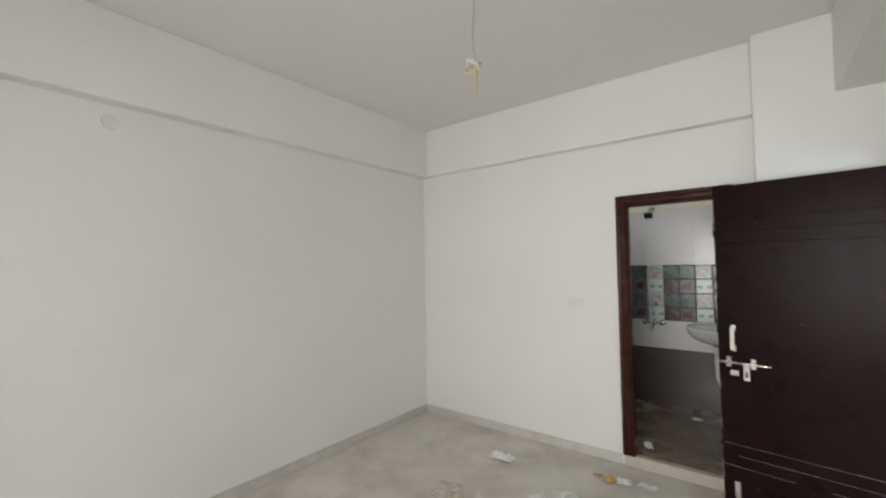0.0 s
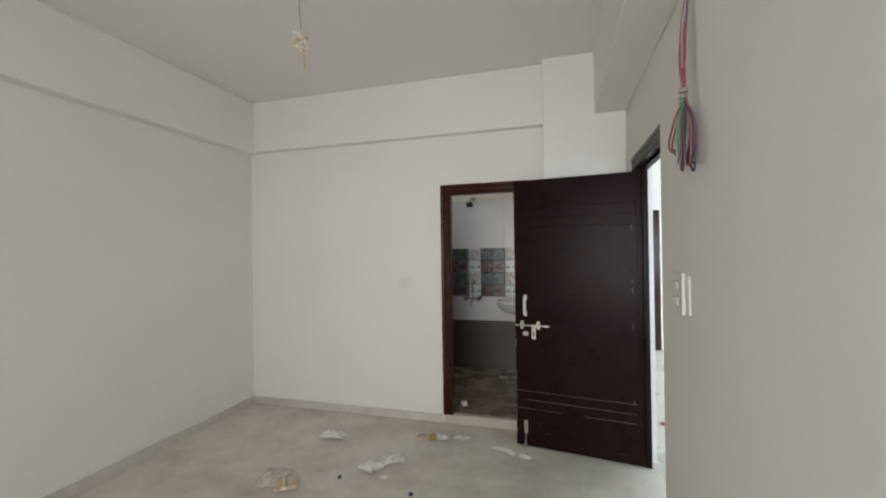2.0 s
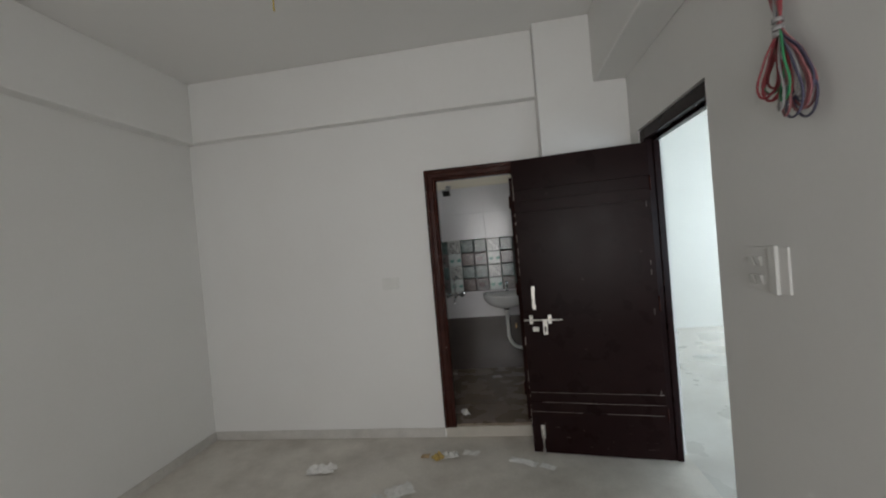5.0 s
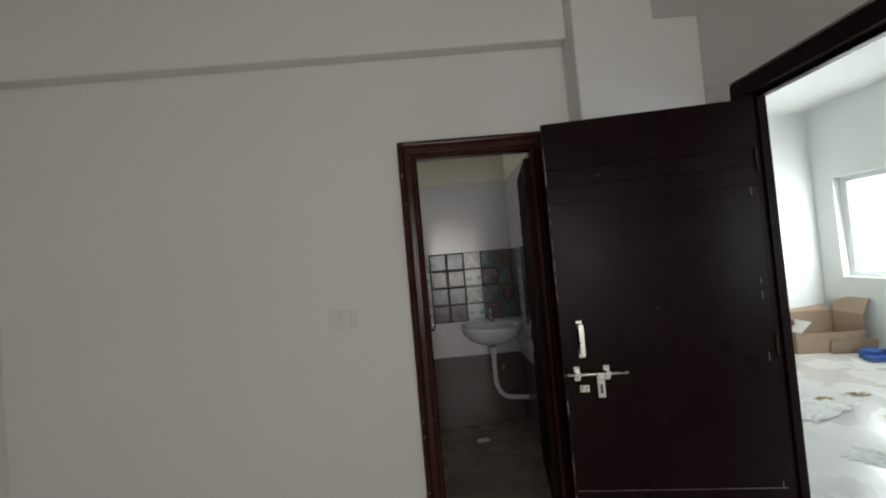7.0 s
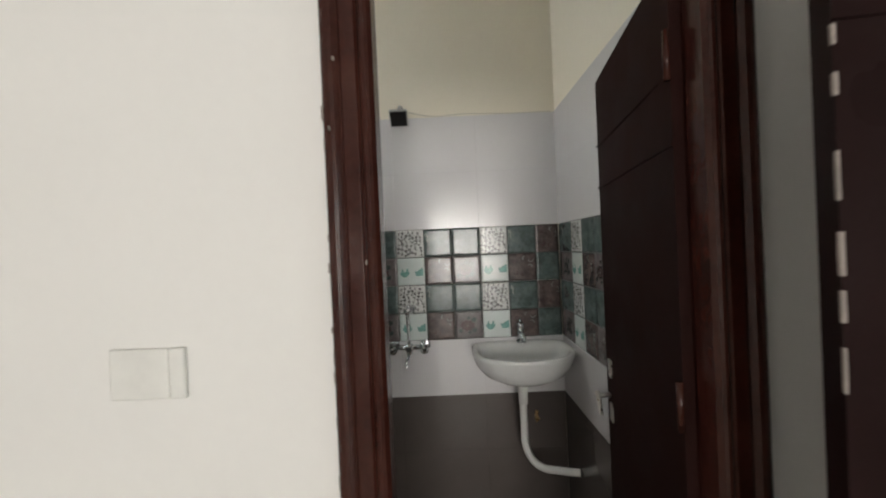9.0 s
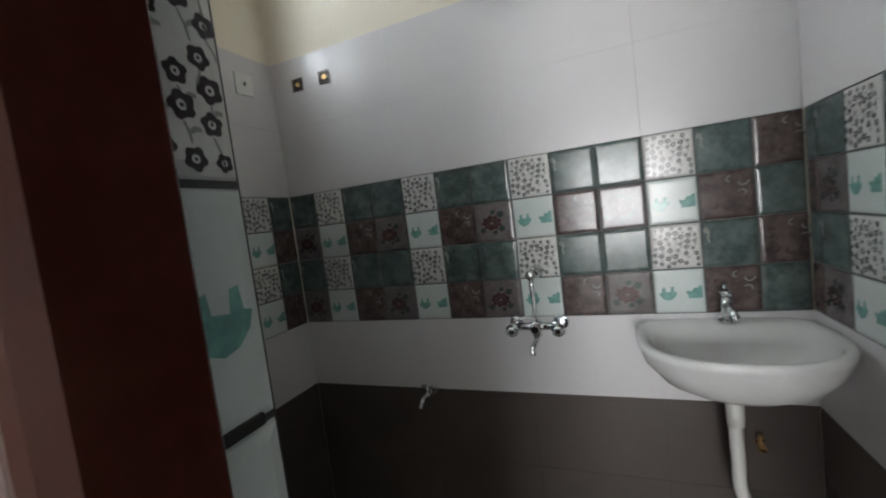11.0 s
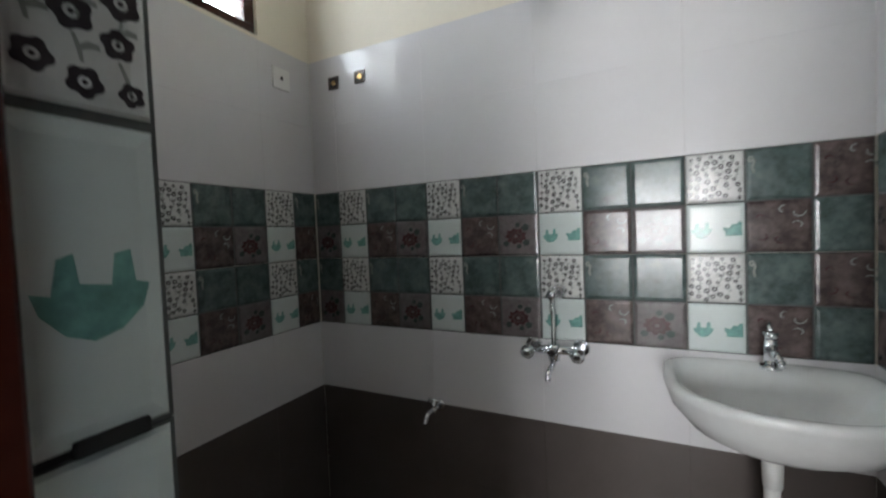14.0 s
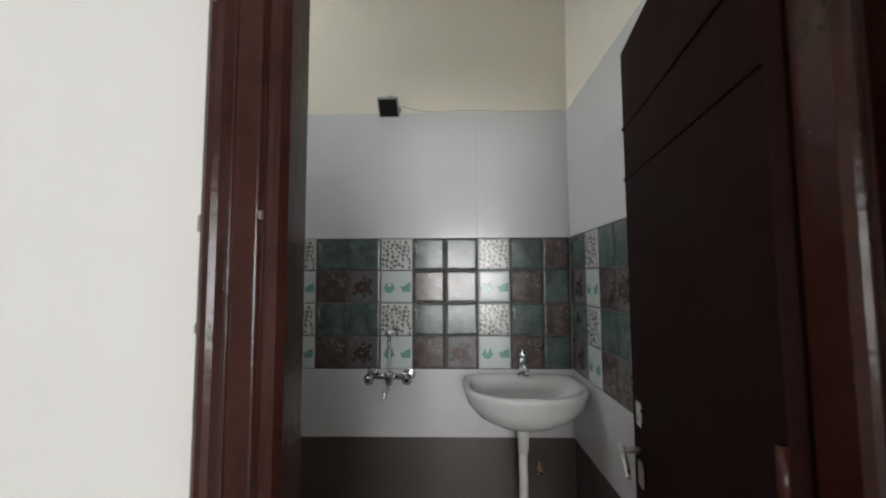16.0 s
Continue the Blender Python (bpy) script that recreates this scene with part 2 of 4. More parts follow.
def wall(name, axis, lo, hi, u0, u1, z0, z1, holes, mats, label):
    """A wall slab with holes through it. axis 'x': slab spans lo..hi in x and runs along y; axis 'y' the other way."""
    us = sorted({u0, u1, *[v for h in holes for v in h[:2]]})
    zs = sorted({z0, z1, *[v for h in holes for v in h[2:]]})
    solid = {}
    for i in range(len(us) - 1):
        for j in range(len(zs) - 1):
            cu, cz = (us[i] + us[i + 1]) / 2, (zs[j] + zs[j + 1]) / 2
            solid[i, j] = not any(h[0] < cu < h[1] and h[2] < cz < h[3] for h in holes)
    bm = bmesh.new()

    def P(d, u, z):
        return bm.verts.new((d, u, z) if axis == "x" else (u, d, z))

    for (i, j), s in solid.items():
        if not s:
            continue
        a, b, c, d = us[i], us[i + 1], zs[j], zs[j + 1]
        for k in (lo, hi):
            bm.faces.new((P(k, a, c), P(k, b, c), P(k, b, d), P(k, a, d)))
        for (di, dj), e in (((-1, 0), ((a, c), (a, d))), ((1, 0), ((b, c), (b, d))), ((0, -1), ((a, c), (b, c))), ((0, 1), ((a, d), (b, d)))):
            if not solid.get((i + di, j + dj), False):
                (p, q), (r, t) = e
                bm.faces.new((P(lo, p, q), P(lo, r, t), P(hi, r, t), P(hi, p, q)))
    bmesh.ops.remove_doubles(bm, verts=bm.verts, dist=1e-5)
    return tagged(mesh_ob(name, bm, mats), label, "wall", kind="structure")


# ---- plan ----
F, CEIL = -0.10, 3.04          # bedroom floor and ceiling; bathroom floor is 0
RX = 3.65                      # right-hand bedroom wall
SY = -5.8                      # wall behind
BX0, BX1, BY0, BY1 = 1.0, 2.915, 0.100, 1.42
HX1, HY0, HY1 = 7.5, -3.6, 3.3

tagged(box("floor", (-0.2, SY - 0.2, F - 0.15), (RX + 0.15, 0.0, F), M_FLOOR), "dusty beige tiled bedroom floor with smears", "floor", kind="structure")
tagged(box("floor_hall", (RX + 0.15, HY0 - 0.2, F - 0.15), (HX1 + 0.2, HY1 + 1.4, F + 0.0), M_HALLFLOOR), "pale dusty marble hall floor", "floor", kind="structure")
wall_left = wall("wall_left", "x", -0.2, 0.0, SY - 0.2, 0.0, F, CEIL, [], M_WALL, "plain white painted bedroom wall")
wall_bath = wall("wall_bath_side", "y", 0.0, BY0 - 0.008, -0.2, RX + 0.15, F, CEIL, [(2.147, 2.855, F - 1, 2.05)], M_WALL, "white painted wall with the bathroom doorway")
wall_right = wall("wall_right", "x", RX, RX + 0.15, SY - 0.2, 0.0, F, CEIL, [(-1.245, -0.31, F - 1, 2.13)], M_WALL, "white painted wall with the entrance doorway")
wall_back = wall("wall_back", "y", SY - 0.2, SY, 0.0, RX, F, CEIL, [(1.75, 3.6, 0.35, 2.25)], M_WALL, "white wall with the bedroom window")
tagged(box("ceiling", (-0.2, SY - 0.2, CEIL), (RX + 0.15, 0.068, CEIL + 0.15), M_CEIL), "plain white bedroom ceiling", "ceiling", kind="structure")
tagged(box("ceiling_hall", (RX + 0.15, HY0 - 0.2, CEIL), (HX1 + 0.2, HY1 + 1.4, CEIL + 0.15), M_HALL), "plain white hall ceiling", "ceiling", kind="structure")
tagged(box("beam_left", (0, SY, 2.52), (0.115, -0.085, CEIL), M_WALL, bevel=0.008), "white plastered ceiling beam along the wall", "beam", kind="structure")
tagged(box("beam_bath_side", (0, -0.085, 2.53), (3.02, 0, CEIL), M_WALL, bevel=0.008), "white plastered beam above the bathroom door", "beam", kind="structure")
tagged(box("column", (3.02, -0.175, F), (RX, 0, CEIL), M_WALL, bevel=0.008), "white plastered column in the corner", "column", kind="structure")
tagged(box("beam_right", (3.42, SY, 2.545), (RX, -0.175, CEIL), M_WALL, bevel=0.008), "white plastered beam above the entrance door", "beam", kind="structure")
# hall
wall("wall_hall_east", "x", HX1, HX1 + 0.2, HY0 - 0.2, HY1 + 1.4, F, CEIL, [(1.7, 3.02, 0.78, 2.07)], M_HALL, "white hall wall with the sliding window")
wall("wall_hall_north", "y", HY1, HY1 + 0.15, RX + 0.15, HX1, F, CEIL, [(3.95, 4.62, F - 1, 2.05)], M_HALL, "white hall wall with a brown door frame")
wall("wall_hall_south", "y", HY0 - 0.2, HY0, RX + 0.15, HX1, F, CEIL, [(4.0, 6.5, 0.7, 1.9)], M_HALL, "white hall wall with a wide window")
wall("wall_hall_west", "x", RX + 0.06, RX + 0.15, 0.068, HY1 + 1.4, F, CEIL, [], M_HALL, "white hall wall beside the bathroom")
wall("wall_far_room", "y", HY1 + 1.25, HY1 + 1.4, RX + 0.15, HX1, F, CEIL, [], M_HALL, "white wall of the room beyond the hall")

# ---- bathroom shell ----
tagged(box("floor_bath", (BX0 - 0.12, 0.004, F), (BX1 + 0.12, BY1 + 0.12, 0.0), M_BFLOOR), "wet-looking brown stone bathroom floor", "floor", kind="structure")
tagged(box("threshold", (2.10, -0.012, F), (2.875, 0.006, -0.016), M_THRESH, bevel=0.004), "rough cement step under the bathroom door", "threshold", kind="structure")
w_far = wall("wall_bath_far", "y", BY1 + 0.008, BY1 + 0.12, BX0 - 0.12, BX1 + 0.12, F, 2.98, [], M_CREAM, "bathroom wall, tiled below and cream above")
w_lft = wall("wall_bath_left", "x", BX0 - 0.12, BX0 - 0.008, BY0 - 0.008, BY1 + 0.008, F, 2.98, [(0.50, 1.155, 2.12, 2.72)], M_CREAM, "tiled bathroom wall with a small high window")
w_rgt = wall("wall_bath_right", "x", BX1 + 0.008, BX1 + 0.12, BY0 - 0.008, BY1 + 0.008, F, 2.98, [], M_CREAM, "bathroom wall, tiled below and cream above")
tagged(box("ceiling_bath", (BX0 - 0.12, 0.068, 2.98), (BX1 + 0.12, BY1 + 0.12, 3.1), M_CREAM), "cream bathroom ceiling", "ceiling", kind="structure")

# ---- doors ----


def profile_frame(name, x0, x1, top, bottom, width, y0, y1, label):
    """A moulded door frame in the xz-plane: two jambs and a head, with a stepped profile towards the reader's side."""
    root = tagged(new(name), label, "door frame", kind="structure")
    bead = [(0.0, 0.013), (0.004, 0.005), (0.010, 0.001), (0.017, 0.0), (0.024, 0.002), (0.030, 0.007), (0.034, 0.011), (0.038, 0.007), (0.065, 0.007), (0.068, 0.012), (0.072, 0.007), (0.077, 0.003), (0.083, 0.002), (0.089, 0.005), (width, 0.014)]
    steps = [(u, y0 + d) for u, d in bead]
    for part, side in (("jamb", -1), ("jamb", 1), ("head", 0)):
        bm = bmesh.new()
        prof = steps + [(width, y1), (0.0, y1)]
        if side:
            xs = [(x0 + u) if side < 0 else (x1 - u) for u, _ in prof]
            loft(bm, [[(x, y, bottom) for x, (_, y) in zip(xs, prof)], [(x, y, top - u) for x, (u, y) in zip(xs, prof)]], smooth=False)
        else:
            loft(bm, [[(x0 + u, y, top - u) for u, y in prof], [(x1 - u, y, top - u) for u, y in prof]], smooth=False)
        mesh_ob(part, bm, M_FRAME, root, bevel=0.002)
    return root


fr = profile_frame("door_frame_bath", 2.094, 2.885, 2.08, -0.015, 0.096, -0.036, 0.033, "varnished red-brown wooden bathroom door frame")
rng = random.Random(4)
bm = bmesh.new()
for k in range(9):
    zz = rng.uniform(0.1, 2.0)
    u = rng.choice((0.014, 0.026, 0.07))
    hgt = rng.uniform(0.004, 0.022)
    yy = -0.036 if u < 0.05 else -0.032
    add_box(bm, (2.092 + u, yy - 0.0012, zz), (2.092 + u + rng.uniform(0.002, 0.006), yy + 0.004, zz + hgt))
mesh_ob("paint_chip", bm, M_WORN, fr)
bm = bmesh.new()
z = 0.05
while z < 2.03:
    ln = rng.uniform(0.006, 0.03)
    if rng.random() < 0.5:
        wd = rng.uniform(0.002, 0.007)
        add_box(bm, (2.094 - 0.002, -0.028 + rng.uniform(0, 0.012), z), (2.094 + wd * 0.5, -0.006, z + ln))
    z += ln + rng.uniform(0.0, 0.03)
mesh_ob("plaster_smear", bm, M_WORN, fr, bevel=0.002)

# entrance frame in the right-hand wall, set back from its face
fx0, fx1 = RX + 0.012, RX + 0.105
fe = tagged(new("door_frame_entrance"), "dark brown wooden entrance door frame", "door frame", kind="structure")
for nm, a, b in (("jamb", (-0.388, F), (-0.313, 2.125)), ("jamb", (-1.242, F), (-1.232, 2.125)), ("head", (-1.232, 2.055), (-0.388, 2.125))):
    bm = bmesh.new()
    add_box(bm, (fx0, a[0], a[1]), (fx1, b[0], b[1]))
    mesh_ob(nm, bm, M_WOOD, fe, bevel=0.004)
for nm, a, b in (("stop", (-0.402, F), (-0.388, 2.055)), ("stop", (-1.232, 2.037), (-0.402, 2.055))):
    bm = bmesh.new()
    add_box(bm, (fx0 + 0.05, a[0], a[1]), (fx1 - 0.003, b[0], b[1]))
    mesh_ob(nm, bm, M_WOOD, fe, bevel=0.003)


def grooved_leaf(parent, w, h, thick, grooves, name="leaf", mats=None):
    """Door leaf from x=0 to w, front face at y=0, back at y=thick, with grooves cut across its face at the given heights."""
    g, d = 0.0045, 0.004
    bm = bmesh.new()
    zs = [0.0]
    for z in sorted(grooves):
        zs += [z - g, z + g]
    zs.append(h)
    prof = []
    for i in range(0, len(zs), 2):
        prof += [(0.0, zs[i]), (0.0, zs[i + 1])]
        if i + 2 < len(zs):
            prof += [(d, zs[i + 1] + 0.001), (d, zs[i + 2] - 0.001)]
    prof += [(thick, h), (thick, 0.0)]
    loft(bm, [[(0, y, z) for y, z in prof], [(w, y, z) for y, z in prof]], smooth=False)
    return mesh_ob(name, bm, mats or M_WOOD, parent)


def screw(bm, x, y, z):
    add_cyl(bm, (x, y, z), (x, y - 0.003, z), 0.004, 0.003, 8)


# entrance leaf, standing open: local x from the free edge to the hinge
free, hinge = Vector((2.785, -0.272)), Vector((3.668, -0.405))
ang = math.degrees(math.atan2(hinge.y - free.y, hinge.x - free.x))
W = (hinge - free).length
leaf = empty("entrance_door", (free.x, free.y, F + 0.012), "open dark brown laminate door with scuffed bottom", "door", rz=ang)
H = 2.12
grooved_leaf(leaf, W, H, 0.036, [0.30, 0.37, 0.44, H - 0.22, H - 0.30, H - 0.38])
# chips of pale dust along the grooves and edges
rng = random.Random(11)
bm = bmesh.new()
for z in (0.30, 0.37, 0.44):
    x = 0.01
    while x < W - 0.02:
        ln = rng.uniform(0.03, 0.16)
        if rng.random() < 0.93:
            add_box(bm, (x, -0.0004, z - 0.0055), (min(x + ln, W - 0.01), 0.003, z - 0.0055 + rng.uniform(0.0014, 0.0026)))
        x += ln + rng.uniform(0.0, 0.006)
for k in range(22):
    z = rng.uniform(0.05, H - 0.05)
    add_box(bm, (-0.001, -0.001, z), (rng.uniform(0.002, 0.005), 0.004, z + rng.uniform(0.01, 0.06)))
for k in range(5):
    z = rng.uniform(0.3, H - 0.2)
    add_box(bm, (W - 0.03, -0.001, z), (W - 0.027, 0.001, z + rng.uniform(0.01, 0.05)))
mesh_ob("worn_edge", bm, M_WORN, leaf)
rng = random.Random(21)
bm = bmesh.new()
for k in range(26):
    x, z = rng.uniform(0.03, W - 0.05), rng.choice((rng.uniform(0.02, 0.26), rng.uniform(0.02, 0.26), rng.uniform(0.5, 1.9)))
    add_box(bm, (x, -0.0005, z), (x + rng.uniform(0.003, 0.03), 0.001, z + rng.uniform(0.0015, 0.006)))
mesh_ob("scuff", bm, M_SCUFF, leaf)
# pull handle
bm = bmesh.new()
for z in (1.055, 1.185):
    add_box(bm, (0.072, -0.004, z - 0.02), (0.098, 0, z + 0.02))
    add_cyl(bm, (0.085, 0, z), (0.085, -0.035, z), 0.007)
    screw(bm, 0.085, -0.004, z + 0.013)
add_box(bm, (0.074, -0.042, 1.05), (0.096, -0.032, 1.19))
mesh_ob("handle", bm, M_STEEL, leaf, bevel=0.003)
# sliding bolt with hasp
bm = bmesh.new()
zb = 0.965
add_cyl(bm, (0.004, -0.022, zb), (0.275, -0.022, zb), 0.0065)
for x in (0.055, 0.185):
    add_box(bm, (x - 0.013, -0.004, zb - 0.032), (x + 0.013, 0, zb + 0.032))
    add_box(bm, (x - 0.011, -0.033, zb - 0.012), (x + 0.011, 0, zb + 0.012))
    screw(bm, x, -0.004, zb + 0.024)
    screw(bm, x, -0.004, zb - 0.024)
add_box(bm, (0.136, -0.03, zb - 0.012), (0.168, -0.018, zb + 0.006))
add_box(bm, (0.136, -0.026, zb - 0.105), (0.168, -0.021, zb))
mesh_ob("bolt", bm, M_STEEL, leaf, bevel=0.002)
bm = bmesh.new()
add_box(bm, (0.147, -0.0275, zb - 0.085), (0.157, -0.0262, zb - 0.045))
mesh_ob("hasp_slot", bm, M_BLACK, leaf)
bm = bmesh.new()
add_box(bm, (0.062, -0.004, zb - 0.085), (0.105, 0, zb - 0.053))
add_cyl(bm, (0.073, -0.004, zb - 0.069), (0.073, -0.014, zb - 0.069), 0.008)
add_cyl(bm, (0.094, -0.004, zb - 0.069), (0.094, -0.014, zb - 0.069), 0.008)
mesh_ob("staple", bm, M_STEEL, leaf, bevel=0.0015)
# foot bolt and stopper
bm = bmesh.new()
add_cyl(bm, (0.075, -0.012, 0.19), (0.075, -0.020, 0.02), 0.006)
add_box(bm, (0.06, -0.005, 0.10), (0.09, 0, 0.20))
add_cyl(bm, (0.075, -0.012, 0.03), (0.075, -0.05, 0.012), 0.011)
mesh_ob("door_stopper", bm, M_STEEL, leaf, bevel=0.002)
bm = bmesh.new()
for z in (0.25, 1.0, 1.8):
    add_cyl(bm, (W + 0.004, -0.004, z), (W + 0.004, -0.004, z + 0.1), 0.006)
mesh_ob("hinge", bm, M_FRAME, leaf)

# bathroom leaf, opened inwards against the tiles: local x from hinge to free edge
h0, h1 = Vector((2.800, 0.040)), Vector((2.893, 0.675))
ang = math.degrees(math.atan2(h1.y - h0.y, h1.x - h0.x))
bleaf = empty("bathroom_door", (h0.x, h0.y, 0.012), "open dark brown bathroom door with grooved face", "door", rz=ang)
# local +y points towards -x of the place, so the face seen is at y = thick
bl = grooved_leaf(bleaf, (h1 - h0).length, 1.945, -0.032, [1.72, 1.575, 0.45, 0.30], mats=M_WOOD_MATT)
bl.location.y = 0.032
bm = bmesh.new()
for z in (0.80, 0.95):
    add_box(bm, (0.565, 0.032, z - 0.03), (0.60, 0.037, z + 0.03))
add_cyl(bm, (0.58, 0.037, 0.86), (0.575, 0.085, 0.86), 0.008)
add_cyl(bm, (0.58, 0.080, 0.87), (0.49, 0.088, 0.83), 0.0085, 0.006)
mesh_ob("handle", bm, M_STEEL, bleaf, bevel=0.0015)
bm = bmesh.new()
for z in (0.2, 1.0, 1.7):
    add_cyl(bm, (0.0, 0.038, z), (0.0, 0.038, z + 0.1), 0.007)
mesh_ob("hinge", bm, M_FRAME, bleaf)

# ---- skirting ----
sk = tagged(new("baseboard"), "dusty grey stone skirting tiles", "skirting", kind="structure")


def skirting(p, q, inward):
    p, q, inward = Vector(p), Vector(q), Vector(inward)
    L, d = (q - p).length, (q - p).normalized()
    n = max(1, round(L / 0.6))
    for i in range(n):
        a, b = p + d * (L * i / n + 0.0008), p + d * (L * (i + 1) / n - 0.0008)
        c = b + inward * 0.012
        box("skirting_tile", (min(a.x, c.x), min(a.y, c.y), F), (max(a.x, c.x), max(a.y, c.y), F + 0.075), M_SKIRT, sk, bevel=0.002)


skirting((0.014, 0.0), (2.085, 0.0), (0, -1))
skirting((0.0, SY), (0.0, 0.0), (1, 0))
skirting((RX, SY), (RX, -1.25), (-1, 0))
skirting((2.89, 0.0), (3.0, 0.0), (0, -1))
skirting((3.03, -0.175), (RX, -0.175), (0, -1))

# ---- windows ----


def window(name, axis, plane, u0, u1, z0, z1, mats, label, panes=2, bar=0.045, depth=0.05, tilt=0.0):
    root = tagged(new(name), label, "window", kind="structure")

    def bx(part, a, b, da, db, m, bevel=0.003):
        if axis == "x":
            return box(part, (plane + da, a[0], a[1]), (plane + db, b[0], b[1]), m, root, bevel)
        return box(part, (a[0], plane + da, a[1]), (b[0], plane + db, b[1]), m, root, bevel)

    h = depth / 2
    bx("frame", (u0, z0), (u1, z0 + bar), -h, h, mats)
    bx("frame", (u0, z1 - bar), (u1, z1), -h, h, mats)
    bx("frame", (u0, z0 + bar), (u0 + bar, z1 - bar), -h, h, mats)
    bx("frame", (u1 - bar, z0 + bar), (u1, z1 - bar), -h, h, mats)
    w = (u1 - u0 - 2 * bar) / panes
    for i in range(panes):
        a = u0 + bar + i * w
        if i:
            bx("mullion", (a - bar / 2, z0 + bar), (a + bar / 2, z1 - bar), -h * 0.8, h * 0.8, mats)
        g = bx("pane", (a + 0.02, z0 + bar), (a + w - 0.02, z1 - bar), -0.003, 0.003, M_GLASS, 0)
        g.visible_shadow = False
    return root


window("window_1", "x", HX1 + 0.13, 1.7, 3.02, 0.78, 2.07, M_WHITEWIN, "white sliding hall window, overexposed daylight outside", 2, 0.07, 0.07)
window("window_2", "x", BX0 - 0.06, 0.50, 1.155, 2.12, 2.72, M_FRAME, "small high brown-framed bathroom window", 2, 0.045, 0.07)
window("window_3", "y", SY - 0.15, 1.75, 3.6, 0.35, 2.25, M_WHITEWIN, "white sliding bedroom window", 3, 0.06, 0.06)
window("window_4", "y", HY0 - 0.15, 4.0, 6.5, 0.7, 1.9, M_WHITEWIN, "white sliding hall window", 3, 0.06, 0.06)
bm = bmesh.new()
add_box(bm, (BX0 - 0.085, 0.545, 2.40), (BX0 - 0.035, 1.11, 2.425))
w2bar = mesh_ob("rail", bm, M_FRAME, bpy.data.objects["window_2"], bevel=0.003)
for nm, a, b in (("backdrop", (HX1 + 1.2, -1.0, -1.0), (HX1 + 1.25, 6.0, 5.0)), ("backdrop", (BX0 - 0.65, 0.25, 1.5), (BX0 - 0.6, 2.5, 4.0))):
    ob = tagged(box(nm, a, b, M_SKYCARD), "bright white overcast sky outside the window", "sky", kind="structure")
    ob.visible_shadow = False

hd = tagged(new("door_frame_hall"), "brown wooden door frame across the hall", "door frame", kind="structure")
for nm, a, b in (("jamb", (3.95, F), (4.02, 2.05)), ("jamb", (4.50, F), (4.62, 2.05)), ("head", (4.02, 1.97), (4.50, 2.05))):
    box(nm, (a[0], HY1 - 0.02, a[1]), (b[0], HY1 + 0.1, b[1]), M_FRAME, hd, bevel=0.004)

# ---- bathroom fittings ----
# wash basin
basin = empty("wash_basin", (2.662, BY1, 0.0), "white ceramic wall-hung wash basin with pillar tap", "basin")


def d_ring(w, d, z, y_back=0.0, n=28, cy=0.0, p=2.4):
    """D-shaped ring: straight back at y_back, rounded front reaching -d."""
    out = []
    for i in range(n):
        a = math.pi * 2 * i / n
        c, s = math.cos(a), math.sin(a)
        x = w / 2 * math.copysign(abs(c) ** (2 / p), c)
        if s >= 0:
            y = y_back - d * 0.42 + (d * 0.42) * min(1.0, abs(s) ** (2 / 7.0))
        else:
            y = y_back - d * 0.42 - (d * 0.58) * abs(s) ** (2 / p)
        out.append((x, y + cy, z))
    return out


bm = bmesh.new()
loft(bm, [d_ring(0.14, 0.16, 0.728, 0, cy=-0.12), d_ring(0.28, 0.27, 0.742, 0, cy=-0.05), d_ring(0.41, 0.365, 0.777, -0.0, cy=-0.015), d_ring(0.485, 0.405, 0.82, 0), d_ring(0.512, 0.42, 0.862, 0), d_ring(0.515, 0.424, 0.876, 0), d_ring(0.505, 0.418, 0.884, 0), d_ring(0.47, 0.395, 0.884, -0.006), d_ring(0.445, 0.285, 0.876, -0.105, p=2.2), d_ring(0.41, 0.26, 0.835, -0.115, p=2.2), d_ring(0.32, 0.21, 0.785, -0.13, p=2.1), d_ring(0.12, 0.09, 0.758, -0.18, p=2.0), d_ring(0.04, 0.03, 0.752, -0.20, p=2.0)], smooth=True)
bmesh.ops.scale(bm, vec=(0.96, 1, 1), verts=bm.verts)
mesh_ob("bowl", bm, M_CERAMIC, basin)
bm = bmesh.new()
add_cyl(bm, (0, -0.215, 0.7535), (0, -0.215, 0.758), 0.022)
mesh_ob("waste", bm, M_CHROME, basin)
bm = bmesh.new()
add_cyl(bm, (0, -0.15, 0.735), (0, -0.15, 0.694), 0.031)
mesh_ob("coupling", bm, M_CHROME, basin)
tube("waste_pipe", [(0, -0.15, 0.70), (0.0, -0.15, 0.5), (0.012, -0.15, 0.36), (0.07, -0.16, 0.285), (0.16, -0.19, 0.275), (0.25, -0.22, 0.277)], 0.0185, M_PVC, basin)
bm = bmesh.new()
add_cyl(bm, (0, -0.15, 0.694), (0, -0.15, 0.60), 0.025, 0.022)
mesh_ob("sleeve", bm, M_PVC, basin)
bm = bmesh.new()
add_cyl(bm, (0.02, -0.055, 0.882), (0.02, -0.055, 0.892), 0.026)
add_cyl(bm, (0.02, -0.055, 0.89), (0.02, -0.055, 0.965), 0.017, 0.015)
add_cyl(bm, (0.02, -0.06, 0.945), (0.02, -0.15, 0.925), 0.010, 0.009)
add_cyl(bm, (0.02, -0.148, 0.93), (0.02, -0.152, 0.912), 0.009)
add_cyl(bm, (0.02, -0.055, 0.965), (0.02, -0.055, 0.985), 0.014, 0.019)
add_cyl(bm, (0.02, -0.055, 0.985), (0.02, -0.035, 1.005), 0.006)
mesh_ob("tap", bm, M_CHROME, basin)
bm = bmesh.new()
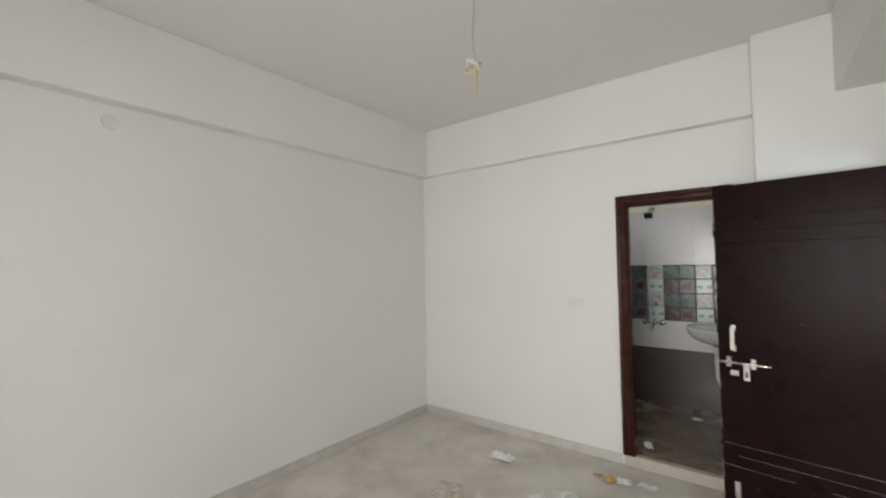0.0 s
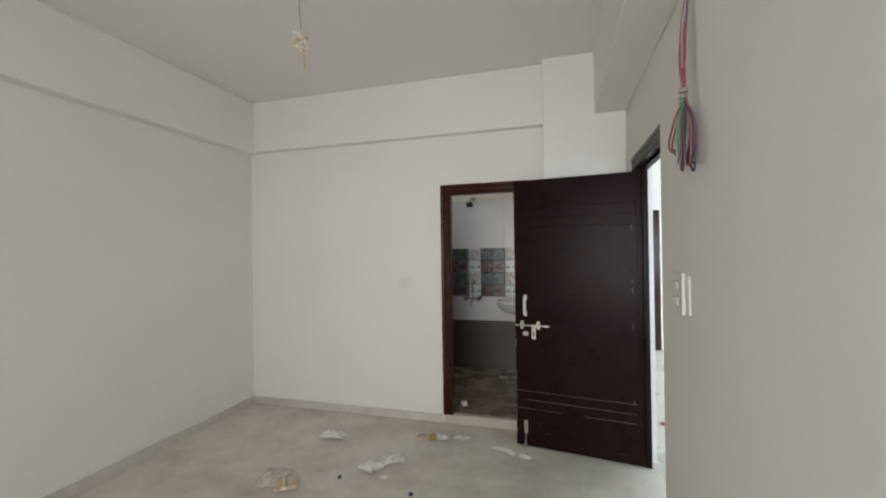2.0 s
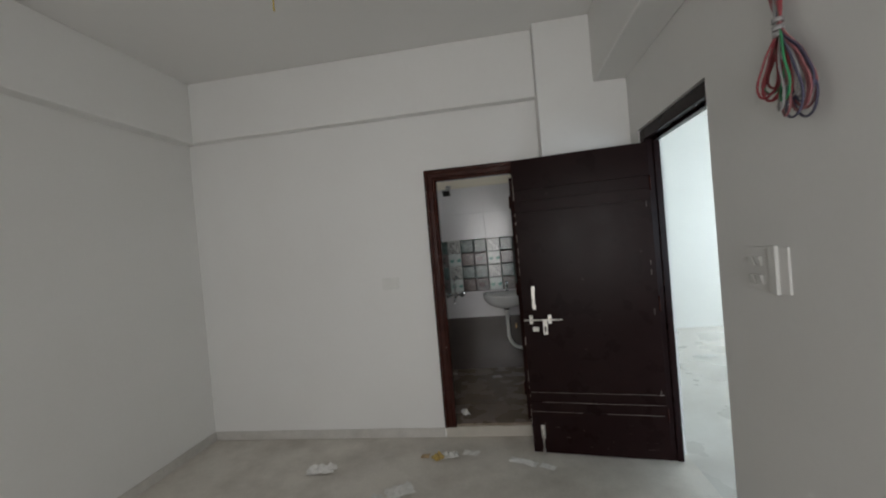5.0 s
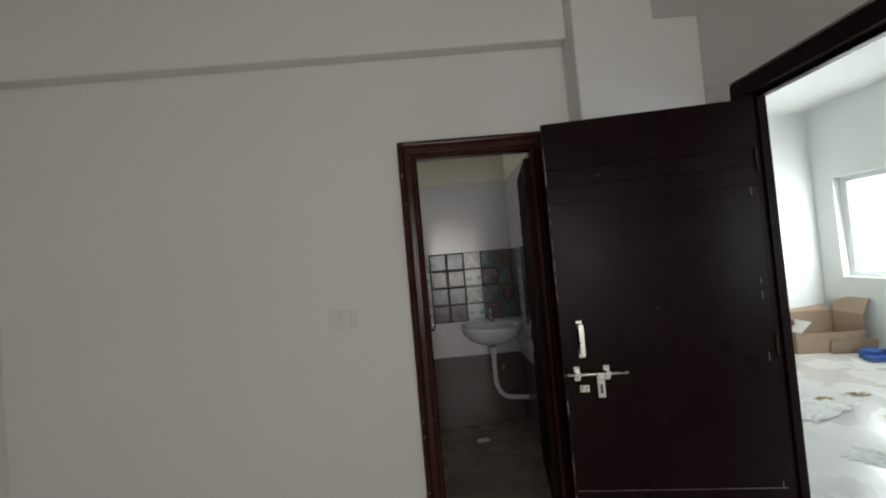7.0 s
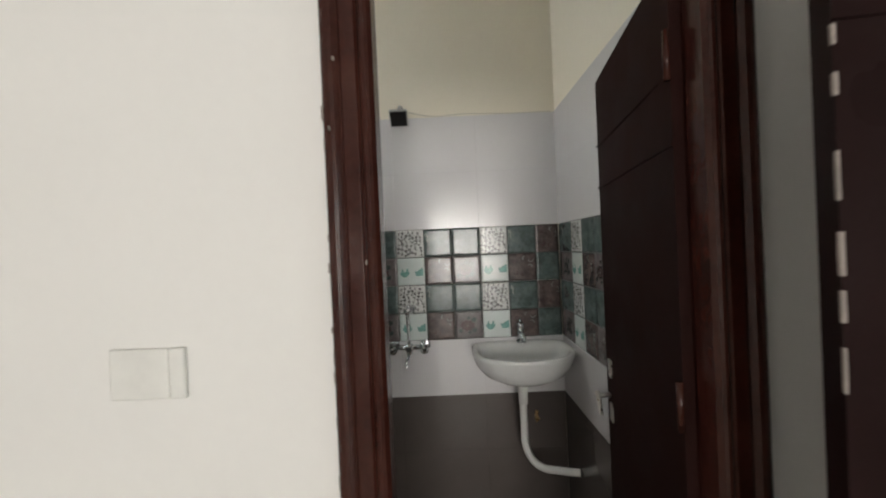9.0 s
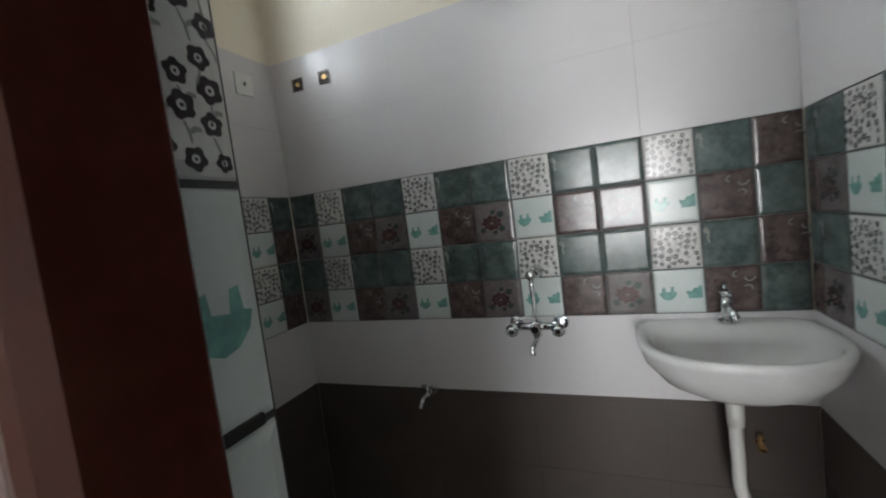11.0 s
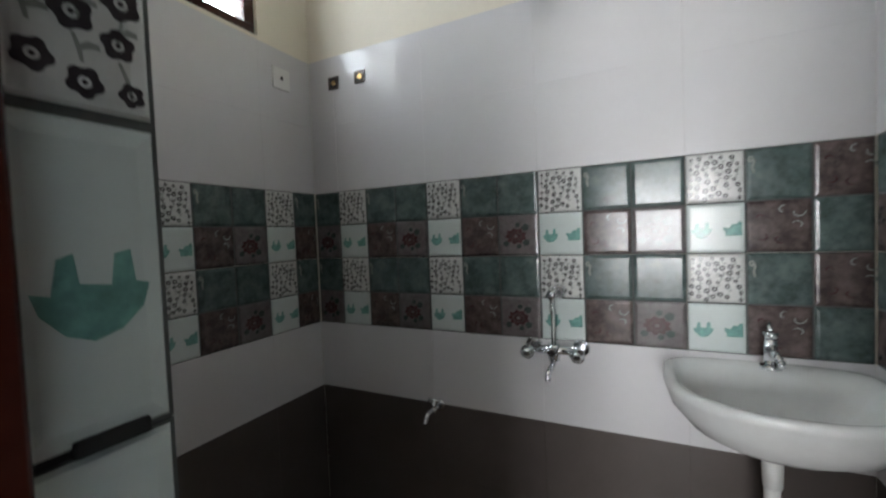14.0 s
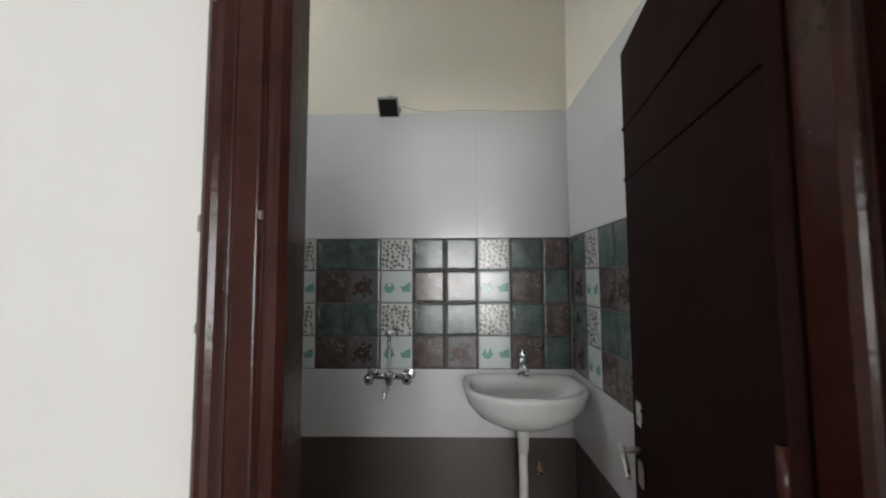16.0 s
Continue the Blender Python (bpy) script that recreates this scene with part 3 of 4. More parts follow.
add_cyl(bm, (0.09, 0.0, 0.47), (0.09, -0.045, 0.47), 0.011)
add_cyl(bm, (0.09, -0.03, 0.455), (0.09, -0.03, 0.51), 0.009)
mesh_ob("valve", bm, M_BRASS, basin)

# wall mixer with riser
mix = empty("wall_mixer", (2.092, BY1, 0.88), "chrome wall mixer tap with overhead riser", "tap")
bm = bmesh.new()
for sx in (-0.082, 0.082):
    add_cyl(bm, (sx, 0, 0), (sx, -0.012, 0), 0.030, 0.026, 16)
    add_cyl(bm, (sx, -0.01, 0), (sx, -0.07, 0), 0.015)
    add_cyl(bm, (sx, -0.065, -0.0), (sx, -0.100, -0.002), 0.019, 0.024, 12)
    add_cyl(bm, (sx, -0.100, -0.002), (sx, -0.114, -0.003), 0.024, 0.008, 12)
add_cyl(bm, (-0.082, -0.055, 0), (0.082, -0.055, 0), 0.014)
add_cyl(bm, (0, -0.055, 0.02), (0, -0.055, -0.035), 0.021, 0.019)
add_cyl(bm, (0, -0.06, 0.0), (0, -0.10, 0.0), 0.018, 0.014)
mesh_ob("body", bm, M_CHROME, mix)
tube("riser", [(0, -0.055, 0.01), (0, -0.055, 0.10), (0.0, -0.052, 0.175), (0.006, -0.028, 0.195)], 0.0085, M_CHROME, mix)
bm = bmesh.new()
add_cyl(bm, (0.012, 0, 0.195), (0.012, -0.03, 0.195), 0.028, 0.019, 16)
add_cyl(bm, (-0.012, -0.052, 0.178), (0.012, -0.056, 0.198), 0.016)
mesh_ob("cap", bm, M_CHROME, mix)
tube("spout", [(0, -0.055, -0.03), (-0.003, -0.066, -0.048), (-0.008, -0.092, -0.058), (-0.010, -0.112, -0.068), (-0.010, -0.116, -0.088)], 0.0105, M_CHROME, mix)

# bib tap low on the wall
bib = empty("bib_tap", (1.615, BY1, 0.595), "small chrome bib tap on the tiled wall", "tap")
bm = bmesh.new()
add_cyl(bm, (0, 0, 0), (0, -0.008, 0), 0.025, 0.022)
add_cyl(bm, (0, -0.005, 0), (0, -0.065, 0), 0.011)
add_cyl(bm, (0, -0.05, 0.0), (0, -0.05, 0.035), 0.010, 0.008)
add_cyl(bm, (-0.024, -0.05, 0.038), (0.024, -0.05, 0.038), 0.006)
mesh_ob("body", bm, M_CHROME, bib)
tube("spout", [(0, -0.06, 0), (-0.004, -0.10, -0.004), (-0.006, -0.115, -0.03)], 0.010, M_CHROME, bib)

# square shower head on an arm above the tiles
shw = empty("shower_head", (2.108, BY1 + 0.008, 2.12), "small square dark shower head on a wall arm", "shower head")
tl = pose(0, -0.238, -0.09, -42, 0, 0)
bm = bmesh.new()
add_box(bm, (-0.043, -0.043, -0.006), (0.043, 0.043, 0.008), 0, tl)
mesh_ob("head", bm, M_PVC_GREY, shw, bevel=0.003)
bm = bmesh.new()
add_box(bm, (-0.037, -0.037, -0.0085), (0.037, 0.037, -0.0055), 0, tl)
mesh_ob("face", bm, M_BLACK, shw)
tube("arm", [(0, 0.0, 0.0), (0, -0.10, 0.004), (0, -0.19, -0.03), (0, -0.231, -0.082)], 0.009, M_PVC_GREY, shw)
bm = bmesh.new()
add_cyl(bm, (0, 0, 0), (0, -0.008, 0), 0.024, 0.020, 18)
mesh_ob("flange", bm, M_PVC_GREY, shw)
# no real cable: a thin tube draws the tile-edge crack and its shadow
tube("cable", [(2.13, BY1 + 0.005, 2.135), (2.25, BY1 + 0.004, 2.108), (2.45, BY1 + 0.004, 2.112), (2.7, BY1 + 0.004, 2.104), (2.9, BY1 + 0.004, 2.106)], 0.0012, M_GROUT)
tagged(bpy.data.objects["cable"], "thin grey tube for the crack line and shade along tile top", "cable")

for x in (1.145, 1.29):
    nb = empty("inlet_box", (x, BY1, 1.982), "small square pipe inlet cut in the tiles", "wall box", "inlets")
    bm = bmesh.new()
    for a, b in (((-0.027, -0.027), (0.027, -0.02)), ((-0.027, 0.02), (0.027, 0.027)), ((-0.027, -0.02), (-0.02, 0.02)), ((0.02, -0.02), (0.027, 0.02))):
        add_box(bm, (a[0], -0.006, a[1]), (b[0], 0.003, b[1]))
    mesh_ob("rim", bm, M_MAROON, nb)
    bm = bmesh.new()
    add_box(bm, (-0.02, -0.003, -0.02), (0.02, 0.002, 0.02))
    mesh_ob("hole", bm, M_BLACK, nb)
    bm = bmesh.new()
    add_cyl(bm, (0.003, -0.003, 0), (0.003, -0.008, 0), 0.011)
    mesh_ob("plug", bm, M_BRASS, nb)
sk2 = empty("socket_plate", (BX0, 1.25, 1.975), "white plastic socket plate on tiles", "socket")
bm = bmesh.new()
add_box(bm, (0, -0.045, -0.045), (0.010, 0.045, 0.045))
mesh_ob("plate", bm, M_PVC, sk2, bevel=0.004)
bm = bmesh.new()
add_box(bm, (0.010, -0.006, -0.006), (0.0112, 0.006, 0.010))
mesh_ob("slot", bm, M_BLACK, sk2)

# drain pipe stub in the floor
dr = empty("floor_drain", (1.135, 1.27, 0.0), "open white plastic drain pipe in cement ring", "drain")
bm = bmesh.new()
rings = []
for r, z in ((0.102, 0.001), (0.094, 0.010), (0.066, 0.016), (0.055, 0.014), (0.053, 0.004)):
    rings.append([(r * math.cos(a) * (1 + 0.05 * math.sin(3 * a + 1)), r * math.sin(a), z) for a in [i * math.tau / 24 for i in range(24)]])
loft(bm, rings, cap0=False, cap1=False)
mesh_ob("ring", bm, M_PVC, dr)
bm = bmesh.new()
add_cyl(bm, (0, 0, 0.0005), (0, 0, 0.005), 0.055, n=24)
mesh_ob("hole", bm, M_BLACK, dr)

# commode, facing the far wall
CX = 1.42
com = empty("commode", (CX, BY0, 0.0), "white ceramic commode without seat, dirty rim", "toilet")


def rr(w, d, y0, z, r, n=6):
    """Rounded rectangle ring w wide, from y0 to y0+d."""
    out = []
    for cx, cy, a0 in ((w / 2 - r, y0 + d - r, 0), (-w / 2 + r, y0 + d - r, 90), (-w / 2 + r, y0 + r, 180), (w / 2 - r, y0 + r, 270)):
        for i in range(n + 1):
            a = radians(a0 + 90 * i / n)
            out.append((cx + r * math.cos(a), cy + r * math.sin(a), z))
    return out


bm = bmesh.new()
loft(bm, [rr(0.22, 0.42, 0.16, 0.0, 0.08), rr(0.21, 0.40, 0.17, 0.10, 0.08), rr(0.24, 0.45, 0.17, 0.22, 0.09), rr(0.335, 0.55, 0.13, 0.33, 0.11), rr(0.365, 0.605, 0.12, 0.365, 0.10), rr(0.365, 0.605, 0.12, 0.388, 0.10), rr(0.355, 0.595, 0.125, 0.395, 0.095), rr(0.255, 0.43, 0.225, 0.395, 0.06), rr(0.245, 0.42, 0.23, 0.385, 0.055), rr(0.245, 0.42, 0.23, 0.35, 0.055), rr(0.20, 0.33, 0.25, 0.27, 0.07), rr(0.11, 0.18, 0.30, 0.20, 0.05)])
mesh_ob("bowl", bm, M_CERAMIC, com)
bm = bmesh.new()
loft(bm, [rr(0.30, 0.15, 0.005, 0.38, 0.05), rr(0.34, 0.175, 0.005, 0.43, 0.06), rr(0.37, 0.19, 0.005, 0.625, 0.075)])
mesh_ob("cistern", bm, M_CERAMIC, com)
bm = bmesh.new()
loft(bm, [rr(0.39, 0.205, 0.002, 0.627, 0.085), rr(0.395, 0.21, 0.002, 0.640, 0.088), rr(0.395, 0.21, 0.002, 0.652, 0.088), rr(0.375, 0.195, 0.006, 0.664, 0.085), rr(0.30, 0.14, 0.03, 0.669, 0.06)])
mesh_ob("lid", bm, M_CERAMIC, com)
bm = bmesh.new()
add_cyl(bm, (-0.02, 0.10, 0.668), (-0.02, 0.10, 0.674), 0.012)
mesh_ob("button", bm, M_BLACK, com)
bm = bmesh.new()
add_cyl(bm, (0.11, 0.19, 0.575), (0.11, 0.215, 0.575), 0.012)
add_cyl(bm, (0.11, 0.212, 0.575), (0.175, 0.222, 0.568), 0.007, 0.009)
mesh_ob("flush_lever", bm, M_CHROME, com)
rng = random.Random(3)
bm = bmesh.new()
for k in range(14):
    xx = rng.uniform(0.02, 0.165)
    y = 0.655 + rng.uniform(0.0, 0.05) * (1 - (xx / 0.17) ** 2)
    add_box(bm, (xx, y, 0.3945), (xx + rng.uniform(0.004, 0.022), y + rng.uniform(0.002, 0.005), 0.3965))
mesh_ob("dirt", bm, M_DTILE, com)

# ---- wall plates, wires and litter in the bedroom ----
sw = empty("switch_board", (RX, -1.60, 1.20), "white modular switch board with rockers", "switch")
box("plate", (-0.008, -0.12, 0), (0, 0.13, 0.165), M_WALL, sw, bevel=0.003)
for z in (0.022, 0.092):
    for y in (0.02, 0.062):
        bm = bmesh.new()
        vs = add_box(bm, (-0.022, y, z), (-0.008, y + 0.032, z + 0.036))
        vs[0].co.x += 0.008
        vs[2].co.x += 0.008
        mesh_ob("rocker", bm, M_PVC, sw, bevel=0.002)
box("cover", (-0.022, -0.075, -0.006), (-0.008, -0.03, 0.172), M_PVC, sw, bevel=0.004)

wb = empty("wire_bundle", (RX, -1.80, 2.44), "loose coloured electric wires hanging from wall", "wires")
rng = random.Random(7)
bm = bmesh.new()
add_cyl(bm, (0.0, 0, 0.10), (-0.02, 0, 0.06), 0.016, 0.012)
mesh_ob("conduit", bm, M_BLACK, wb)
for k in range(18):
    a = rng.uniform(0, math.tau)
    o = Vector((-0.025 - 0.012 * rng.random(), 0.016 * math.cos(a), 0))
    near = k % 3 != 0
    yo = rng.uniform(-0.135, -0.06) if near else rng.uniform(0.035, 0.085)
    xo = rng.uniform(0.02, 0.075)
    zb2 = rng.uniform(-0.66, -0.58) if near else rng.uniform(-0.58, -0.48)
    pts = [(-0.015, 0, 0.07), (o.x, o.y, -0.05), (o.x - 0.01, o.y + rng.uniform(-0.02, 0.02), -0.22), (-0.035, rng.uniform(-0.008, 0.008), -0.36),
           (-xo, yo * 0.7, (zb2 - 0.36) / 2), (-xo - 0.01, yo, zb2), (-xo, yo * 0.45, zb2 - 0.012), (-0.035, yo * 0.25, zb2 + 0.13), (-0.03, rng.uniform(-0.006, 0.006), -0.34)]
    tube("wire", pts, 0.0038, WIRES[(0, 5, 2, 0, 4, 5, 1, 0, 2, 5, 4, 1)[k % 12]], wb)
bm = bmesh.new()
for z in (-0.335, -0.36, -0.38):
    add_cyl(bm, (-0.036, 0, z), (-0.036, 0, z - 0.014), 0.017)
mesh_ob("tie", bm, WIRES[2], wb)

hw = empty("ceiling_wire", (1.885, -1.805, CEIL), "thin wire with yellow coil hanging from ceiling", "wires")
tube("drop", [(0, 0, 0), (0.006, 0.004, -0.15), (-0.004, 0, -0.3), (0.004, 0, -0.42)], 0.0035, WIRES[2], hw)
rng = random.Random(9)
for k in range(5):
    r, ph, tl2 = 0.028 + 0.014 * rng.random(), rng.uniform(0, 6), rng.uniform(-1, 1)
    tube("coil", [(r * math.cos(ph + i), r * math.sin(ph + i), -0.47 + 0.035 * math.sin(i + tl2) - 0.006 * i) for i in range(7)], 0.0032, WIRES[3] if k % 2 else M_PVC, hw)
tube("tail", [(0.004, 0, -0.42), (0.01, 0.01, -0.5), (0.015, 0.005, -0.62)], 0.003, WIRES[3], hw)


def plate(at, w, h, axis, label):
    ob = empty("blank_plate", at, label, "wall plate", "covers")
    bm = bmesh.new()
    if axis == "y":
        add_box(bm, (-w / 2, -0.006, -h / 2), (w / 2, 0, h / 2))
    else:
        add_box(bm, (0, -w / 2, -h / 2), (0.006, w / 2, h / 2))
    mesh_ob("plate", bm, M_WALL, ob, bevel=0.003)


bp = empty("switch_plate", (1.737, 0, 1.187), "cream switch plate with one narrow rocker", "switch")
box("plate", (-0.072, -0.009, -0.048), (0.040, 0, 0.048), M_PVC, bp, bevel=0.003)
box("rocker", (0.0415, -0.011, -0.048), (0.072, 0, 0.048), M_PVC, bp, bevel=0.003)
plate((0, -2.93, 1.06), 0.22, 0.085, "x", "wall-painted switch box cover plate")
rb = empty("round_box", (0, -2.87, 2.42), "round white junction box cover", "wall box")
bm = bmesh.new()
add_cyl(bm, (0, 0, 0), (0.012, 0, 0), 0.045, 0.042, 24)
mesh_ob("cover", bm, M_PVC, rb)


def crumple(name, at, w, d, h, mats, label, seed, n=9, rz=0.0, parent=None):
    """A crumpled sheet lying on the floor, with thickness."""
    rg = random.Random(seed)
    bm = bmesh.new()
    vs = {}
    for i in range(n):
        for j in range(n):
            u, v = i / (n - 1) - 0.5, j / (n - 1) - 0.5
            k = 1 - 0.22 * rg.random()
            e = 1 - max(abs(u), abs(v)) * 2
            z = h * (0.15 + 0.85 * abs(noise.noise(Vector((u * 4 + seed, v * 4, seed * 1.7))))) * (0.35 + 0.65 * min(1, e * 2)) + 0.002
            vs[i, j] = bm.verts.new((u * w * k, v * d * k, z))
    for i in range(n - 1):
        for j in range(n - 1):
            bm.faces.new((vs[i, j], vs[i + 1, j], vs[i + 1, j + 1], vs[i, j + 1]))
    ob = mesh_ob(name, bm, mats, parent, m=pose(at[0], at[1], at[2], 0, 0, rz))
    s = ob.modifiers.new("solid", "SOLIDIFY")
    s.thickness, s.offset = 0.0015, 1
    if label:
        tagged(ob, label, "litter")
    return ob


crumple("paper_scrap", (1.24, -0.50, F), 0.24, 0.13, 0.07, M_PAPER, "white printed paper packet on the floor", 1, rz=8)
crumple("paper_scrap", (1.78, -0.87, F), 0.19, 0.17, 0.05, M_PAPER, "crumpled white paper on dusty floor", 2, rz=-20)
crumple("paper_scrap", (1.89, -0.74, F), 0.20, 0.14, 0.05, M_PAPER, "crumpled white paper on dusty floor", 3, rz=30)
crumple("wrapper", (1.98, -0.315, F), 0.07, 0.06, 0.03, M_TAN, "small tan wrapper on the floor", 4)
crumple("wrapper", (2.08, -0.34, F), 0.09, 0.09, 0.06, M_YELLOW, "crushed yellow wrapper on the floor", 5, rz=40)
crumple("paper_scrap", (2.17, -0.30, F), 0.13, 0.10, 0.04, M_PAPER, "torn white paper beside the wrappers", 6, rz=15)
crumple("paper_scrap", (2.32, -0.27, F), 0.13, 0.07, 0.02, M_PAPER, "flat torn paper near the bathroom step", 7, rz=-12)
crumple("paper_scrap", (2.70, -0.40, F), 0.22, 0.07, 0.03, M_PAPER, "dusty torn paper under the open door", 8, rz=-24)
crumple("paper_scrap", (2.86, -0.46, F), 0.12, 0.06, 0.02, M_PAPER, "dusty torn paper under the open door", 18, rz=-30)
crumple("foil_wrapper", (1.34, -1.25, F), 0.17, 0.12, 0.08, M_GOLD, "crushed gold foil wrapper on the floor", 9, rz=30)
crumple("plastic_bag", (1.17, -1.18, F), 0.20, 0.26, 0.04, M_FILM, "flat clear plastic bag beside foil", 10, rz=10)
crumple("paper_scrap", (1.93, -0.98, F), 0.06, 0.05, 0.02, M_PAPER, "small torn paper on the floor", 12, rz=0)
for at in ((1.63, -1.06), (2.185, -1.125)):
    cp = new("bottle_cap")
    cp.matrix_world = pose(at[0], at[1], F)
    tagged(cp, "dark blue round bottle cap on floor", "bottle cap", "caps")
    bm = bmesh.new()
    add_cyl(bm, (0, 0, 0), (0, 0, 0.014), 0.0145, 0.0135, 18)
    mesh_ob("cap", bm, M_NAVY, cp, bevel=0.001)
crumple("paper_scrap", (2.24, 0.20, 0.0), 0.07, 0.11, 0.07, M_PAPER, "crumpled paper inside the bathroom doorway", 14, rz=20)
crumple("paper_scrap", (2.50, 1.10, 0.0), 0.11, 0.07, 0.03, M_PAPER, "crumpled paper on the bathroom floor", 15, rz=20)
crumple("paper_scrap", (2.02, 1.24, 0.0), 0.08, 0.06, 0.03, M_FILM, "clear plastic scrap on the bathroom floor", 16, rz=50)

# ---- hall things ----
cb = empty("cardboard_box", (7.03, 3.0, F), "large open cardboard box lying on floor", "box", rz=-8)
bm = bmesh.new()
t = 0.008
bw, bd, bh = 0.78, 0.46, 0.44
add_box(bm, (-bw / 2, -bd / 2, 0.0), (bw / 2, bd / 2, t))
add_box(bm, (-bw / 2, -bd / 2, t), (bw / 2, -bd / 2 + t, bh * 0.55))
add_box(bm, (-bw / 2, bd / 2 - t, t), (bw / 2, bd / 2, bh))
add_box(bm, (-bw / 2, -bd / 2 + t, t), (-bw / 2 + t, bd / 2 - t, bh))
add_box(bm, (bw / 2 - t, -bd / 2 + t, t), (bw / 2, bd / 2 - t, bh))
mesh_ob("body", bm, M_CARD, cb)
for m2, a, b in ((pose(-bw / 2, 0, bh, 0, -38, 0), (-0.30, -bd / 2, 0), (0, bd / 2, t)), (pose(0, bd / 2, bh, 24, 0, 0), (-bw / 2, 0, 0), (bw / 2, 0.22, t)), (pose(bw / 2, 0, bh, 0, -65, 0), (0, -bd / 2, 0), (0.2, bd / 2, t))):
    bm = bmesh.new()
    add_box(bm, a, b, 0, m2)
    mesh_ob("flap", bm, M_CARD, cb)
bm = bmesh.new()
add_box(bm, (-0.10, -0.26, 0), (0.10, 0.26, 0.004), 0, pose(-bw / 2 - 0.02, -0.12, bh * 0.8, 0, -38, 12))
mesh_ob("white_flap", bm, M_CARDW, cb)
bm = bmesh.new()
add_box(bm, (0.0, 0, 0), (0.46, t, 0.17), 0, pose(-0.04, -bd / 2 - 0.05, 0.0, 12, 0, -6))
mesh_ob("flap", bm, M_CARD, cb)
for nm, at, sz, m2, lab, rz in (("carton", (7.16, 2.46, F), (0.20, 0.16, 0.09), M_BLUE, "blue printed carton on the hall floor", 20), ("carton", (7.10, 2.33, F), (0.24, 0.14, 0.05), M_BLUE, "flat blue printed carton on the floor", -12), ("carton", (7.36, 2.28, F), (0.22, 0.20, 0.10), M_RED, "red and white printed carton on floor", 35), ("carton", (6.9, 1.75, F), (0.2, 0.22, 0.07), M_CARDW, "plain white carton on the hall floor", 10)):
    bm = bmesh.new()
    add_box(bm, (-sz[0] / 2, -sz[1] / 2, 0), (sz[0] / 2, sz[1] / 2, sz[2]))
    ob = mesh_ob(nm, bm, m2, bevel=0.003, m=pose(*at, 0, 0, rz))
    tagged(ob, lab, "carton", "cartons")
crumple("plastic_sheet", (5.35, 1.30, F), 0.65, 0.35, 0.05, M_PAPER, "crumpled white plastic sheet on floor", 21, n=12, rz=20)
crumple("wrapper", (5.60, 1.47, F), 0.16, 0.08, 0.04, M_TAN, "tan wrapper on the hall floor", 22, rz=10)
crumple("wrapper", (5.97, 1.50, F), 0.16, 0.08, 0.04, M_TAN, "tan wrapper on the hall floor", 23, rz=-15)
crumple("wrapper", (5.32, 1.62, F), 0.12, 0.07, 0.04, M_BLUE, "dark blue wrapper on the hall floor", 24, rz=20)
crumple("paper_scrap", (5.0, 0.55, F), 0.3, 0.22, 0.02, M_PAPER, "dusty paper on the hall floor", 25, rz=30)
crumple("paper_scrap", (5.7, 0.95, F), 0.22, 0.15, 0.02, M_TAN, "dusty brown paper on the hall floor", 26, rz=60)
crumple("paper_scrap", (4.9, 1.85, F), 0.3, 0.1, 0.02, M_PAPER, "torn paper on the hall floor", 27, rz=5)
crumple("cloth_scrap", (4.02, 0.42, F), 0.10, 0.06, 0.03, M_RED, "red scrap on the hall floor", 28, rz=5)
tube("hall_wire", [(6.45, 3.0, CEIL), (6.45, 3.0, 2.93), (6.52, 3.0, 2.90), (6.55, 3.0, 2.82)], 0.006, WIRES[2])
tagged(bpy.data.objects["hall_wire"], "grey wire stub hanging from hall ceiling", "wires")

# ---- wall tiles of the bathroom ----
CELL, TH = 0.15, 0.30
tile_meshes = {}


def plain_tile(w, h, m):
    key = ("p", round(w, 3), round(h, 3), m.name)
    if key not in tile_meshes:
        bm = bmesh.new()
        g, e = 0.0002, 0.0004
        a = [(g, 0, g), (w - g, 0, g), (w - g, 0, h - g), (g, 0, h - g)]
        f = [(g + e, -0.008, g + e), (w - g - e, -0.008, g + e), (w - g - e, -0.008, h - g - e), (g + e, -0.008, h - g - e)]
        b = [(x, -0.008 + e, z) for x, _, z in a]
        loft(bm, [a, b, f], smooth=False)
        me = bpy.data.meshes.new("tile")
        bmesh.ops.recalc_face_normals(bm, faces=bm.faces)
        bm.to_mesh(me)
        bm.free()
        me.materials.append(m)
        tile_meshes[key] = me
    return tile_meshes[key]


PRINT_Y = -0.0092
BOWL = [(-0.52, 0.10), (-0.36, 0.06), (-0.30, 0.42), (-0.16, 0.48), (-0.12, 0.16), (0.16, 0.12), (0.20, 0.46), (0.36, 0.50), (0.40, 0.14), (0.54, 0.10), (0.46, -0.16), (0.24, -0.38), (-0.02, -0.46), (-0.26, -0.36), (-0.46, -0.12)]
JUG = [(-0.55, 0.16), (-0.18, 0.10), (-0.05, 0.36), (0.22, 0.34), (0.30, 0.52), (0.5, 0.5), (0.5, -0.42), (-0.40, -0.44), (-0.44, -0.12), (-0.52, -0.06)]


def motif(bm, pts, x, z, s, mi):
    """A flat printed shape, just proud of the glaze."""
    bm.faces.new([bm.verts.new((x + px * s, PRINT_Y, z + pz * s)) for px, pz in pts]).material_index = mi


